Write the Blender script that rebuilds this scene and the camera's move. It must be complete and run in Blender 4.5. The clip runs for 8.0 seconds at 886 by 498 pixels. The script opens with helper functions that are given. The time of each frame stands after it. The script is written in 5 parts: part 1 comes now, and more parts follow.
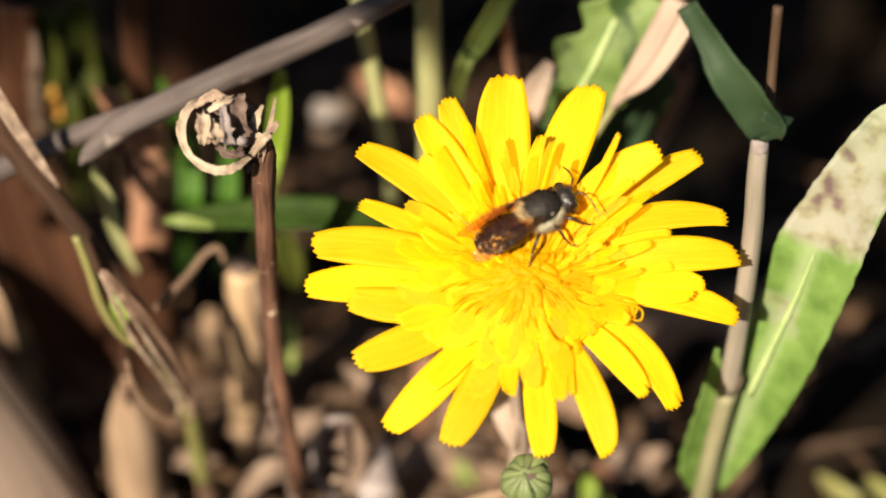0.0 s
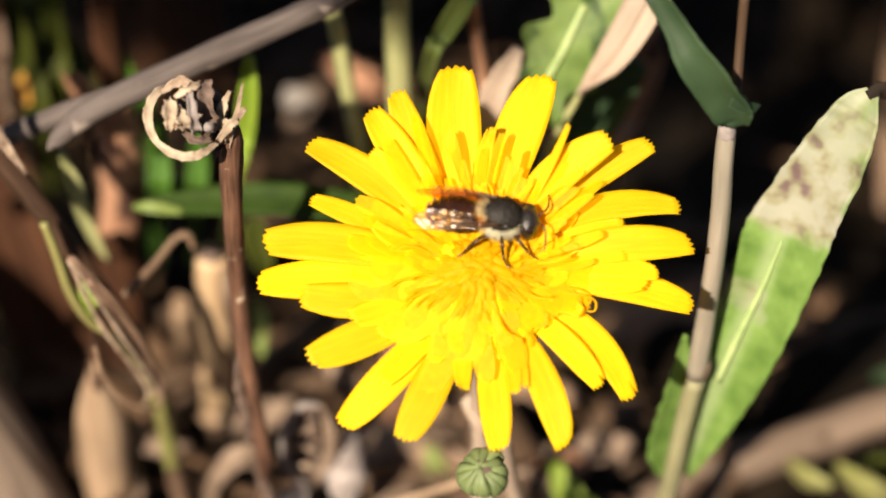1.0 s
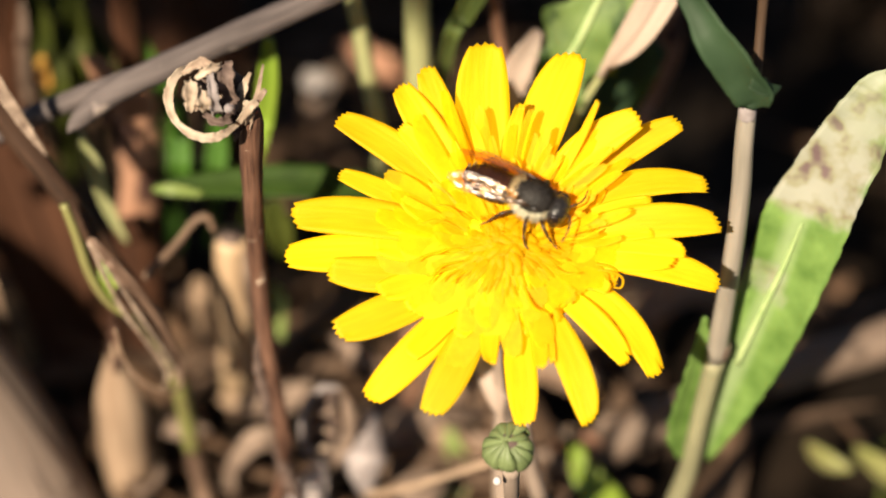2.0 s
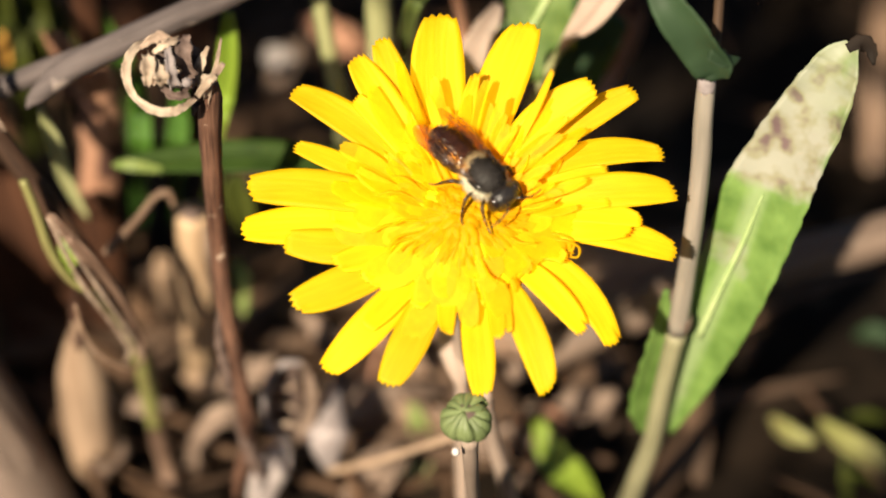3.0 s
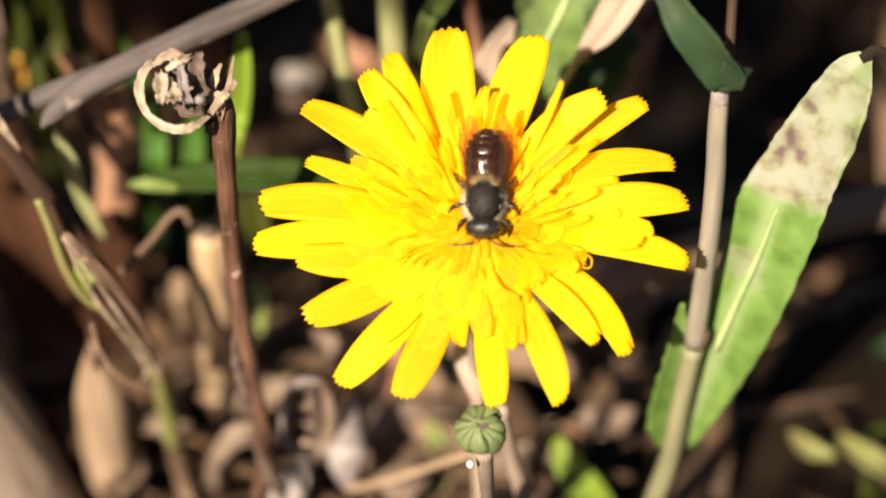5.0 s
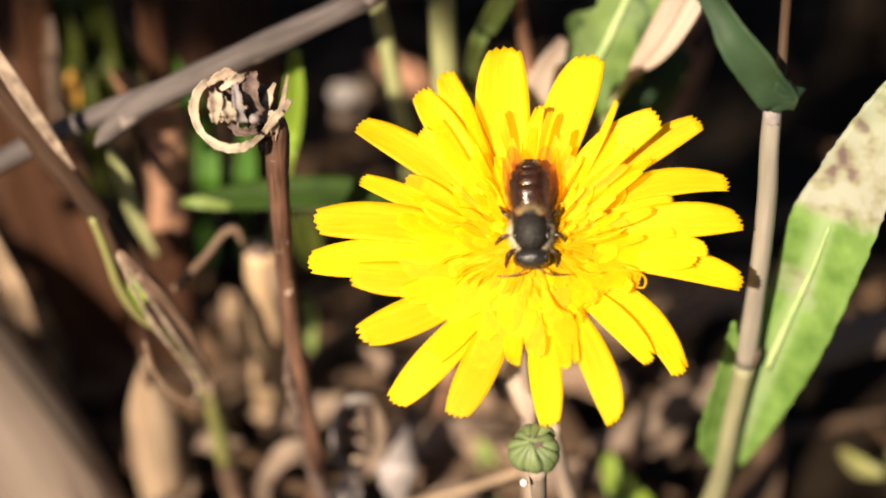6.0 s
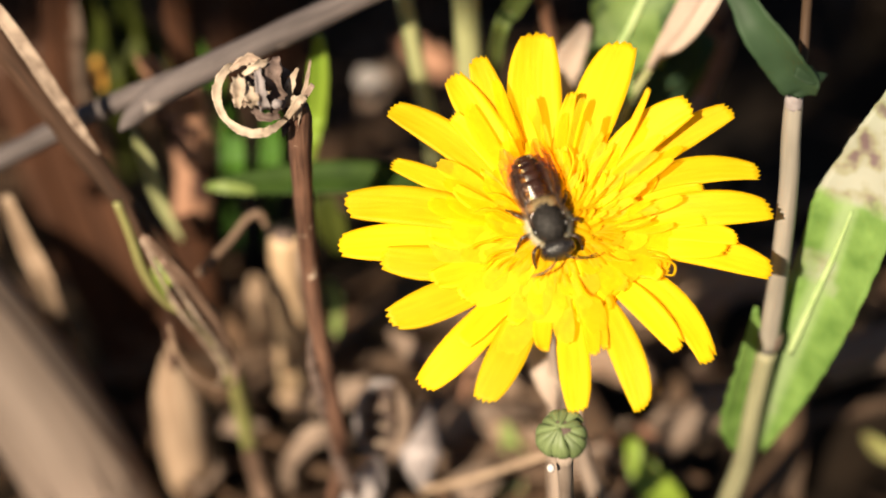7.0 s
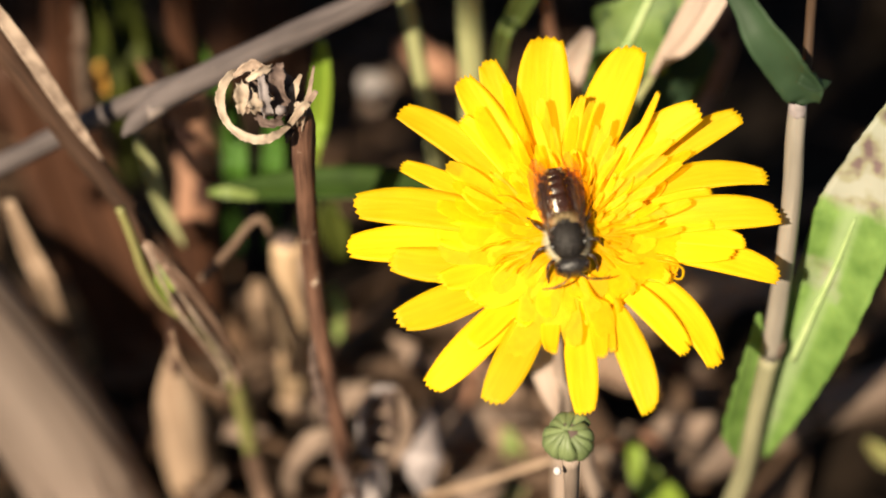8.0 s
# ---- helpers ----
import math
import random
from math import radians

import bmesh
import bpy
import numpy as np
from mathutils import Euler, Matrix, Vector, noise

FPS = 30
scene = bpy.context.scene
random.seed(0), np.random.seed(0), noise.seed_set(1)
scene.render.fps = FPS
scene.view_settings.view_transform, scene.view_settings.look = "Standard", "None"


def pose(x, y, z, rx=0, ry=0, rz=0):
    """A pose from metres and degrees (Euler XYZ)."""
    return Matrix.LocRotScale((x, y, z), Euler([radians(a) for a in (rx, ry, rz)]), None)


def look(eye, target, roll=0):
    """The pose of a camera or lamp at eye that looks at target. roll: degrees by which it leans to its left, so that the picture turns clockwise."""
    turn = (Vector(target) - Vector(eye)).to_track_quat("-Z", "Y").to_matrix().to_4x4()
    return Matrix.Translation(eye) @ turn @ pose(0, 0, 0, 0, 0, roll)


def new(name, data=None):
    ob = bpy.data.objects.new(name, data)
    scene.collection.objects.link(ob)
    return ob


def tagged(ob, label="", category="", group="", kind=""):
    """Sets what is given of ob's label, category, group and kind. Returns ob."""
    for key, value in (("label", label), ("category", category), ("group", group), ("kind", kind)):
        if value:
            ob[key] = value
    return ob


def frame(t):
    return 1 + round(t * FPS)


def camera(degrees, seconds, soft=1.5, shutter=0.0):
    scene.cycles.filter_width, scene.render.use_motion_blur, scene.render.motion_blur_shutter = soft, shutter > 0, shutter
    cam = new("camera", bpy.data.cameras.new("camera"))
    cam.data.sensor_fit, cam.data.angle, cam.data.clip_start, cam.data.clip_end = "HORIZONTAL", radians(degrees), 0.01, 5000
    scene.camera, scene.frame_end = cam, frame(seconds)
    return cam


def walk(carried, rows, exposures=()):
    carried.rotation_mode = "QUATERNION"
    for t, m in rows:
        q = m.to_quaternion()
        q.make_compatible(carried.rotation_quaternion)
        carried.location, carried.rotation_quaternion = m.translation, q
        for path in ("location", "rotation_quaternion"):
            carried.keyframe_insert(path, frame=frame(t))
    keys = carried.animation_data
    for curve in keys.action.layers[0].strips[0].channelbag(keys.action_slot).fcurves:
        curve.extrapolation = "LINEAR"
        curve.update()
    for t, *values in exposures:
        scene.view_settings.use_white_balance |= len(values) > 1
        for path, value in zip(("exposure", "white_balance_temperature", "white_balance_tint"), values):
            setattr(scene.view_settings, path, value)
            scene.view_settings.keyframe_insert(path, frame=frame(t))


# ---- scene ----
MM = 0.001
FLOWER_BASE = (0.002, 0.025, 0.0)
FACE_ELEVATION = 52.0

# ---------------------------------------------------------------- camera
cam = camera(20.0, 8.0, soft=1.9)
cam.data.dof.use_dof = True
cam.data.dof.focus_distance = 0.249
cam.data.dof.aperture_fstop = 9.5
walk(cam, [
    (0, pose(-0.00421, -0.18491, 0.19922, 55.746, -0.356, 1.021)),
    (0.5, pose(-0.00266, -0.18497, 0.19912, 55.247, -0.482, 1.168)),
    (1, pose(-0.00256, -0.18485, 0.19910, 55.456, -0.579, 0.730)),
    (1.2, pose(-0.00256, -0.18485, 0.19910, 55.495, -0.484, 0.868)),
    (2.3, pose(-0.00324, -0.18550, 0.19835, 55.156, -0.425, 1.026)),
    (2.5, pose(-0.00324, -0.18550, 0.19835, 55.207, -0.499, 0.920)),
    (3, pose(-0.00137, -0.18543, 0.19755, 54.807, -0.487, 0.435)),
    (3.5, pose(-0.00081, -0.18517, 0.19782, 55.295, -0.329, 0.332)),
    (4, pose(0.00000, -0.18546, 0.19742, 55.000, 0.000, -0.000)),
    (4.5, pose(0.00067, -0.18499, 0.19734, 55.233, 0.082, 0.106)),
    (5, pose(-0.00004, -0.18596, 0.19627, 55.462, 0.306, 0.659)),
    (5.2, pose(-0.00004, -0.18596, 0.19627, 55.788, 0.546, 1.010)),
    (6.3, pose(-0.00160, -0.18663, 0.19737, 55.795, 0.774, 1.443)),
    (6.5, pose(-0.00160, -0.18663, 0.19737, 55.807, 0.730, 1.380)),
    (7, pose(0.00009, -0.18697, 0.19772, 55.416, 1.162, 2.159)),
    (7.5, pose(-0.00064, -0.18714, 0.19789, 55.516, 0.996, 1.993)),
    (8, pose(-0.00045, -0.18653, 0.19819, 55.419, 1.054, 2.174)),
], exposures=[(0.0, 1.20), (2.5, 1.24), (3.0, 1.20), (4.0, 1.30), (4.5, 1.32), (6.9, 1.28), (7.5, 0.79), (8.0, 1.16)])

# ---------------------------------------------------------------- light
SUN_ELEVATION, SUN_AZIMUTH = 32.0, 202.0
world = bpy.data.worlds.new("sky")
scene.world = world
world.use_nodes = True
sky = world.node_tree.nodes.new("ShaderNodeTexSky")
sky.sky_type = "NISHITA"
sky.sun_disc = False
sky.sun_elevation = radians(SUN_ELEVATION)
sky.sun_rotation = radians(SUN_AZIMUTH)
background = world.node_tree.nodes["Background"]
background.inputs["Strength"].default_value = 0.028
world.node_tree.links.new(sky.outputs[0], background.inputs["Color"])

sun = new("sun", bpy.data.lights.new("sun", "SUN"))
sun.data.energy = 5.0
sun.data.angle = radians(0.6)
sun.data.color = (1.0, 0.855, 0.635)
to_sun = Vector((math.sin(radians(SUN_AZIMUTH)) * math.cos(radians(SUN_ELEVATION)),
                 math.cos(radians(SUN_AZIMUTH)) * math.cos(radians(SUN_ELEVATION)),
                 math.sin(radians(SUN_ELEVATION))))
sun.matrix_world = look(to_sun, (0, 0, 0))


# ---------------------------------------------------------------- materials
def organic(name, dark, light, grain=600.0, streak=0.0, rough=0.6, bump=0.3, gloss=0.3, through_light=0.0, spots=None, sheer_part=0.0):
    """A plant surface: two tones mixed by fine and broad noise; streak stretches the grain along the length (uv in mm)."""
    m = bpy.data.materials.new(name)
    m.use_nodes = True
    t = m.node_tree
    add, link = t.nodes.new, t.links.new
    shader = t.nodes["Principled BSDF"]
    place = add("ShaderNodeTexCoord")
    info = add("ShaderNodeObjectInfo")
    fine = add("ShaderNodeTexNoise")
    fine.inputs["Detail"].default_value = 5.0
    if streak:
        grid = add("ShaderNodeMapping")
        grid.inputs["Scale"].default_value = (streak, streak * 0.06, 1.0)
        link(place.outputs["UV"], grid.inputs["Vector"])
        link(grid.outputs[0], fine.inputs["Vector"])
        fine.inputs["Scale"].default_value = 1.0
    else:
        link(place.outputs["Object"], fine.inputs["Vector"])
        fine.inputs["Scale"].default_value = grain
    broad = add("ShaderNodeTexNoise")
    broad.inputs["Scale"].default_value = grain * 0.22
    broad.inputs["Detail"].default_value = 3.0
    link(place.outputs["Object"], broad.inputs["Vector"])
    both = add("ShaderNodeMath")
    both.operation = "MULTIPLY_ADD"
    link(fine.outputs["Fac"], both.inputs[0])
    both.inputs[1].default_value = 0.55
    half = add("ShaderNodeMath")
    half.operation = "MULTIPLY"
    half.inputs[1].default_value = 0.45
    link(broad.outputs["Fac"], half.inputs[0])
    link(half.outputs[0], both.inputs[2])
    ramp = add("ShaderNodeValToRGB")
    ramp.color_ramp.elements[0].position, ramp.color_ramp.elements[1].position = 0.36, 0.64
    ramp.color_ramp.elements[0].color = (*dark, 1)
    ramp.color_ramp.elements[1].color = (*light, 1)
    link(both.outputs[0], ramp.inputs[0])
    tone = add("ShaderNodeHueSaturation")
    vary = add("ShaderNodeMapRange")
    vary.inputs[3].default_value, vary.inputs[4].default_value = 0.85, 1.15
    link(info.outputs["Random"], vary.inputs[0])
    link(vary.outputs[0], tone.inputs["Value"])
    link(ramp.outputs[0], tone.inputs["Color"])
    colour = tone.outputs[0]
    if spots:
        blot = add("ShaderNodeTexNoise")
        blot.inputs["Scale"].default_value = spots[1]
        blot.inputs["Detail"].default_value = 4.0
        link(place.outputs["Object"], blot.inputs["Vector"])
        cut = add("ShaderNodeValToRGB")
        cut.color_ramp.elements[0].position, cut.color_ramp.elements[1].position = spots[2], spots[2] + 0.06
        link(blot.outputs["Fac"], cut.inputs[0])
        mix = add("ShaderNodeMixRGB")
        link(cut.outputs[0], mix.inputs[0])
        link(colour, mix.inputs[1])
        mix.inputs[2].default_value = (*spots[0], 1)
        colour = mix.outputs[0]
    link(colour, shader.inputs["Base Color"])
    shader.inputs["Roughness"].default_value = rough
    shader.inputs["Specular IOR Level"].default_value = gloss
    relief = add("ShaderNodeBump")
    relief.inputs["Strength"].default_value = bump
    relief.inputs["Distance"].default_value = 0.0002
    link(fine.outputs["Fac"], relief.inputs["Height"])
    link(relief.outputs[0], shader.inputs["Normal"])
    if through_light:
        sheer = add("ShaderNodeBsdfTranslucent")
        link(colour, sheer.inputs["Color"])
        blend = add("ShaderNodeMixShader")
        blend.inputs[0].default_value = through_light
        link(shader.outputs[0], blend.inputs[1])
        link(sheer.outputs[0], blend.inputs[2])
        link(blend.outputs[0], t.nodes["Material Output"].inputs["Surface"])
        if sheer_part:
            # thin tissue lets part of the light straight through
            clear = add("ShaderNodeBsdfTransparent")
            clear.inputs["Color"].default_value = (1.0, 0.93, 0.20, 1)
            last = add("ShaderNodeMixShader")
            last.inputs[0].default_value = sheer_part
            link(blend.outputs[0], last.inputs[1])
            link(clear.outputs[0], last.inputs[2])
            link(last.outputs[0], t.nodes["Material Output"].inputs["Surface"])
    return m


M_PETAL = organic("yellow_petal", (0.93, 0.58, 0.005), (0.98, 0.70, 0.010), 900, 2.2, 0.55, 0.45, 0.2, 0.5, None, 0.2)
M_FLORET = organic("yellow_floret", (0.94, 0.59, 0.004), (0.98, 0.70, 0.008), 1500, 0, 0.55, 0.2, 0.2, 0.5, None, 0.45)
M_DISC = organic("yellow_disc", (0.94, 0.59, 0.004), (0.98, 0.70, 0.008), 1500, 0, 0.55, 0.4, 0.2, 0.4)
M_GREY_STALK = organic("grey_green_stalk", (0.17, 0.15, 0.122), (0.30, 0.263, 0.22), 500, 1.0, 0.55, 0.3)
M_LOWER_STALK = organic("greenish_stalk", (0.16, 0.152, 0.088), (0.29, 0.275, 0.165), 500, 1.2, 0.55, 0.3)
M_PINK_STALK = organic("pinkish_stalk", (0.21, 0.155, 0.125), (0.35, 0.275, 0.225), 500, 1.2, 0.55, 0.3)
M_BRACT = organic("bud_bract", (0.06, 0.085, 0.030), (0.19, 0.235, 0.10), 900, 3.0, 0.5, 0.3, 0.3, 0.1, ((0.07, 0.035, 0.045), 900, 0.72))
M_LEAF = organic("green_leaf", (0.062, 0.122, 0.022), (0.152, 0.245, 0.062), 350, 0, 0.5, 0.35, 0.3, 0.2, ((0.20, 0.13, 0.09), 260, 0.70))
M_LOBED = organic("lobed_leaf_green", (0.050, 0.092, 0.020), (0.14, 0.205, 0.058), 300, 0, 0.55, 0.45, 0.25, 0.2, ((0.025, 0.055, 0.012), 130, 0.56))
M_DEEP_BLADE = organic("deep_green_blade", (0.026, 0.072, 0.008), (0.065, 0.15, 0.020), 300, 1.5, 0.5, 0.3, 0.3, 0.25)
# leaf green darkened to hold the shade the level leaf lies in
M_SHADED_LEAF = organic("shaded_green_leaf", (0.012, 0.026, 0.004), (0.030, 0.056, 0.009), 300, 0, 0.65, 0.3, 0.12, 0.12)
# olive grass with its shade mixed into the base tones
M_SHADED_OLIVE = organic("shaded_olive_blade", (0.022, 0.030, 0.004), (0.065, 0.075, 0.013), 300, 1.0, 0.6, 0.3, 0.15, 0.2)
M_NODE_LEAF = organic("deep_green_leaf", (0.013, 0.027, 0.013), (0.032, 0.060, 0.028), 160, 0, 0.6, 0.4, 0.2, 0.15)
M_BLADE = organic("grass_blade", (0.10, 0.15, 0.035), (0.23, 0.28, 0.08), 300, 2.0, 0.45, 0.3, 0.4, 0.25)
M_LIME = organic("lime_blade", (0.13, 0.21, 0.02), (0.27, 0.36, 0.05), 300, 1.5, 0.45, 0.3, 0.4, 0.3)
M_OLIVE = organic("olive_stem", (0.20, 0.21, 0.09), (0.36, 0.36, 0.19), 300, 2.0, 0.5, 0.3)
M_MIDRIB = organic("leaf_midrib", (0.24, 0.33, 0.13), (0.38, 0.45, 0.22), 600, 0, 0.5, 0.2, 0.3, 0.1)
M_REDSTEM = organic("dry_red_brown_stem", (0.030, 0.014, 0.010), (0.145, 0.075, 0.05), 700, 3.0, 0.6, 0.7, 0.25, 0, ((0.42, 0.33, 0.26), 900, 0.66))
M_HUSK = organic("dry_husk", (0.12, 0.08, 0.06), (0.42, 0.32, 0.25), 700, 0, 0.7, 0.5, 0.2, 0.1)
M_DARK_HUSK = organic("dark_withered_husk", (0.022, 0.013, 0.011), (0.15, 0.105, 0.09), 900, 0, 0.7, 0.6, 0.2)
M_PALE_HUSK = organic("pale_papery_husk", (0.26, 0.19, 0.14), (0.52, 0.42, 0.33), 700, 0, 0.7, 0.5, 0.2, 0.2)
M_GREY_HUSK = organic("grey_mauve_husk", (0.12, 0.10, 0.10), (0.30, 0.26, 0.26), 900, 0, 0.7, 0.5, 0.2)
M_WHITISH = organic("whitish_dead_leaf", (0.10, 0.088, 0.085), (0.24, 0.215, 0.21), 500, 0, 0.7, 0.4, 0.2, 0.1)
M_STEM = organic("dry_brown_stem", (0.06, 0.034, 0.024), (0.21, 0.135, 0.098), 500, 2.5, 0.6, 0.7, 0.25)
# weathered brown, darkened for the side of the stem turned from the sun
M_SHADED_STEM = organic("shaded_weathered_stem", (0.014, 0.007, 0.004), (0.066, 0.034, 0.021), 400, 2.5, 0.65, 0.8, 0.25)
M_WEED = organic("brownish_green_stalk", (0.11, 0.078, 0.04), (0.23, 0.25, 0.075), 300, 2.5, 0.55, 0.5, 0.3)
M_TWIG = organic("grey_bark", (0.040, 0.032, 0.032), (0.125, 0.102, 0.100), 420, 1.6, 0.75, 1.0, 0.2, 0, ((0.27, 0.22, 0.20), 240, 0.64))
M_TAN = organic("tan_reed", (0.19, 0.124, 0.082), (0.41, 0.295, 0.21), 250, 0.8, 0.6, 0.4, 0.25, 0.1)
M_STRAW = organic("bleached_straw_reed", (0.34, 0.225, 0.135), (0.54, 0.39, 0.255), 250, 0.8, 0.6, 0.4, 0.25, 0.1)
M_PINK_REED = organic("pinkish_brown_reed", (0.18, 0.088, 0.055), (0.39, 0.218, 0.145), 250, 0.7, 0.6, 0.4, 0.25, 0.05, ((0.05, 0.025, 0.02), 160, 0.56))
# red-brown reed, its tones lowered to carry the shade it stands in
M_SHADED_RED = organic("shaded_red_reed", (0.020, 0.008, 0.0045), (0.065, 0.027, 0.014), 250, 1.0, 0.65, 0.4, 0.2)
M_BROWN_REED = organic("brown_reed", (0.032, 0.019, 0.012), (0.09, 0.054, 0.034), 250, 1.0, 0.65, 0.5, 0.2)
# near-black brown: the deep shade among the reeds is put into this colour
M_DARK_REED = organic("shade_dark_brown", (0.006, 0.004, 0.003), (0.018, 0.011, 0.007), 250, 1.0, 0.7, 0.5, 0.12)
M_TAUPE = organic("taupe_dead_blade", (0.13, 0.082, 0.056), (0.25, 0.165, 0.115), 180, 0.5, 0.6, 0.4)
M_DULL_STALK = organic("dull_brown_stalk", (0.075, 0.053, 0.041), (0.150, 0.107, 0.083), 180, 0.5, 0.65, 0.4, 0.2)
M_REED_STALK = organic("smooth_dead_reed", (0.115, 0.086, 0.071), (0.205, 0.153, 0.127), 160, 0.35, 0.6, 0.3, 0.25)
M_DRY_LEAF = organic("dry_leaf", (0.06, 0.038, 0.028), (0.28, 0.205, 0.162), 300, 0, 0.7, 0.5, 0.2, 0.12)
# humus albedo held near black so it carries the deep shade
M_SOIL = organic("shade_dark_humus", (0.004, 0.0026, 0.0016), (0.015, 0.0095, 0.006), 220, 0, 0.9, 1.0, 0.1)
M_LITTER = organic("leaf_litter", (0.022, 0.012, 0.007), (0.13, 0.075, 0.045), 160, 0, 0.75, 0.6, 0.2)
M_LILAC = organic("pale_lilac_dead_leaf", (0.22, 0.185, 0.18), (0.46, 0.40, 0.39), 500, 0, 0.7, 0.4, 0.2, 0.1)
M_ORANGE = organic("orange_dry_leaf", (0.42, 0.22, 0.04), (0.62, 0.36, 0.09), 250, 0, 0.6, 0.4, 0.2, 0.2)
M_WHITE = organic("whitish_drop", (0.42, 0.36, 0.36), (0.58, 0.54, 0.52), 500, 0, 0.25, 0.2, 0.6)
M_CHITIN = organic("black_chitin", (0.006, 0.005, 0.005), (0.022, 0.018, 0.016), 3000, 0, 0.36, 0.6, 0.55)
M_ABDOMEN = organic("brown_black_chitin", (0.012, 0.004, 0.002), (0.040, 0.014, 0.006), 1100, 0, 0.22, 0.9, 0.6)
M_THORAX = organic("dull_black_thorax", (0.008, 0.007, 0.007), (0.026, 0.022, 0.020), 3000, 0, 0.6, 0.6, 0.25)
M_EYE = organic("dark_eye", (0.008, 0.005, 0.004), (0.02, 0.012, 0.010), 6000, 0, 0.15, 0.2, 0.7)
M_LEG = organic("brown_leg", (0.014, 0.007, 0.004), (0.06, 0.028, 0.013), 3000, 0, 0.35, 0.3, 0.5)
M_FUR = organic("pale_fur", (0.58, 0.53, 0.37), (0.86, 0.81, 0.63), 2500, 0, 0.6, 0.2, 0.3, 0.2)
M_TAWNY_FUR = organic("tawny_fur", (0.30, 0.21, 0.10), (0.52, 0.39, 0.21), 2500, 0, 0.6, 0.2, 0.3, 0.2)
M_POLLEN = organic("pollen_dusted_fur", (0.50, 0.28, 0.01), (0.85, 0.52, 0.03), 2500, 0, 0.6, 0.2, 0.3, 0.2)
M_BLACK_FUR = organic("black_fur", (0.005, 0.004, 0.004), (0.015, 0.012, 0.010), 2500, 0, 0.7, 0.2, 0.12)


def mildewed():
    """The green leaf whose end is overgrown by whitish mildew with purplish stains."""
    m = M_LEAF.copy()
    m.name = "mildewed_leaf"
    t = m.node_tree
    add, link = t.nodes.new, t.links.new
    shader = t.nodes["Principled BSDF"]
    green = shader.inputs["Base Color"].links[0].from_socket
    place = add("ShaderNodeTexCoord")
    along = add("ShaderNodeSeparateXYZ")
    link(place.outputs["UV"], along.inputs[0])
    patch = add("ShaderNodeTexNoise")
    patch.inputs["Scale"].default_value = 150
    patch.inputs["Detail"].default_value = 5
    link(place.outputs["Object"], patch.inputs["Vector"])
    start = add("ShaderNodeMapRange")
    start.inputs[1].default_value, start.inputs[2].default_value = 33.2, 39.0
    link(along.outputs["Y"], start.inputs[0])
    aside = add("ShaderNodeMath")
    aside.operation = "MULTIPLY_ADD"
    aside.inputs[1].default_value = -0.09
    link(along.outputs["X"], aside.inputs[0])
    link(start.outputs[0], aside.inputs[2])
    total = add("ShaderNodeMath")
    total.operation = "MULTIPLY_ADD"
    total.inputs[1].default_value = 2.6
    link(patch.outputs["Fac"], total.inputs[0])
    link(aside.outputs[0], total.inputs[2])
    edge = add("ShaderNodeMapRange")
    edge.inputs[1].default_value, edge.inputs[2].default_value = 1.58, 2.02
    link(total.outputs[0], edge.inputs[0])
    fade = add("ShaderNodeMapRange")
    fade.inputs[1].default_value, fade.inputs[2].default_value = 42.3, 53.0
    fade.inputs[3].default_value, fade.inputs[4].default_value = 0.92, 0.55
    link(along.outputs["Y"], fade.inputs[0])
    veil = add("ShaderNodeMath")
    veil.operation = "MULTIPLY"
    link(edge.outputs[0], veil.inputs[0])
    link(fade.outputs[0], veil.inputs[1])
    white = add("ShaderNodeValToRGB")
    ramp = white.color_ramp
    ramp.elements[0].position, ramp.elements[0].color = 0.44, (0.30, 0.29, 0.245, 1)
    ramp.elements[1].position, ramp.elements[1].color = 0.68, (0.13, 0.075, 0.09, 1)
    ramp.elements.new(0.57).color = (0.24, 0.22, 0.15, 1)
    spot = add("ShaderNodeTexNoise")
    spot.inputs["Scale"].default_value = 400
    link(place.outputs["Object"], spot.inputs["Vector"])
    link(spot.outputs["Fac"], white.inputs[0])
    # paler flesh along the midrib
    aslant = add("ShaderNodeMath")
    aslant.operation = "ADD"
    aslant.inputs[1].default_value = 0.9
    link(along.outputs["X"], aslant.inputs[0])
    away = add("ShaderNodeMath")
    away.operation = "ABSOLUTE"
    link(aslant.outputs[0], away.inputs[0])
    rib = add("ShaderNodeMapRange")
    rib.inputs[1].default_value, rib.inputs[2].default_value = 0.3, 1.5
    rib.inputs[3].default_value, rib.inputs[4].default_value = 0.6, 0.0
    link(away.outputs[0], rib.inputs[0])
    flesh = add("ShaderNodeMixRGB")
    flesh.inputs[2].default_value = (0.29, 0.36, 0.19, 1)
    link(rib.outputs[0], flesh.inputs[0])
    link(green, flesh.inputs[1])
    mix = add("ShaderNodeMixRGB")
    link(veil.outputs[0], mix.inputs[0])
    link(flesh.outputs[0], mix.inputs[1])
    link(white.outputs[0], mix.inputs[2])
    link(mix.outputs[0], shader.inputs["Base Color"])
    return m


M_MILDEW = mildewed()


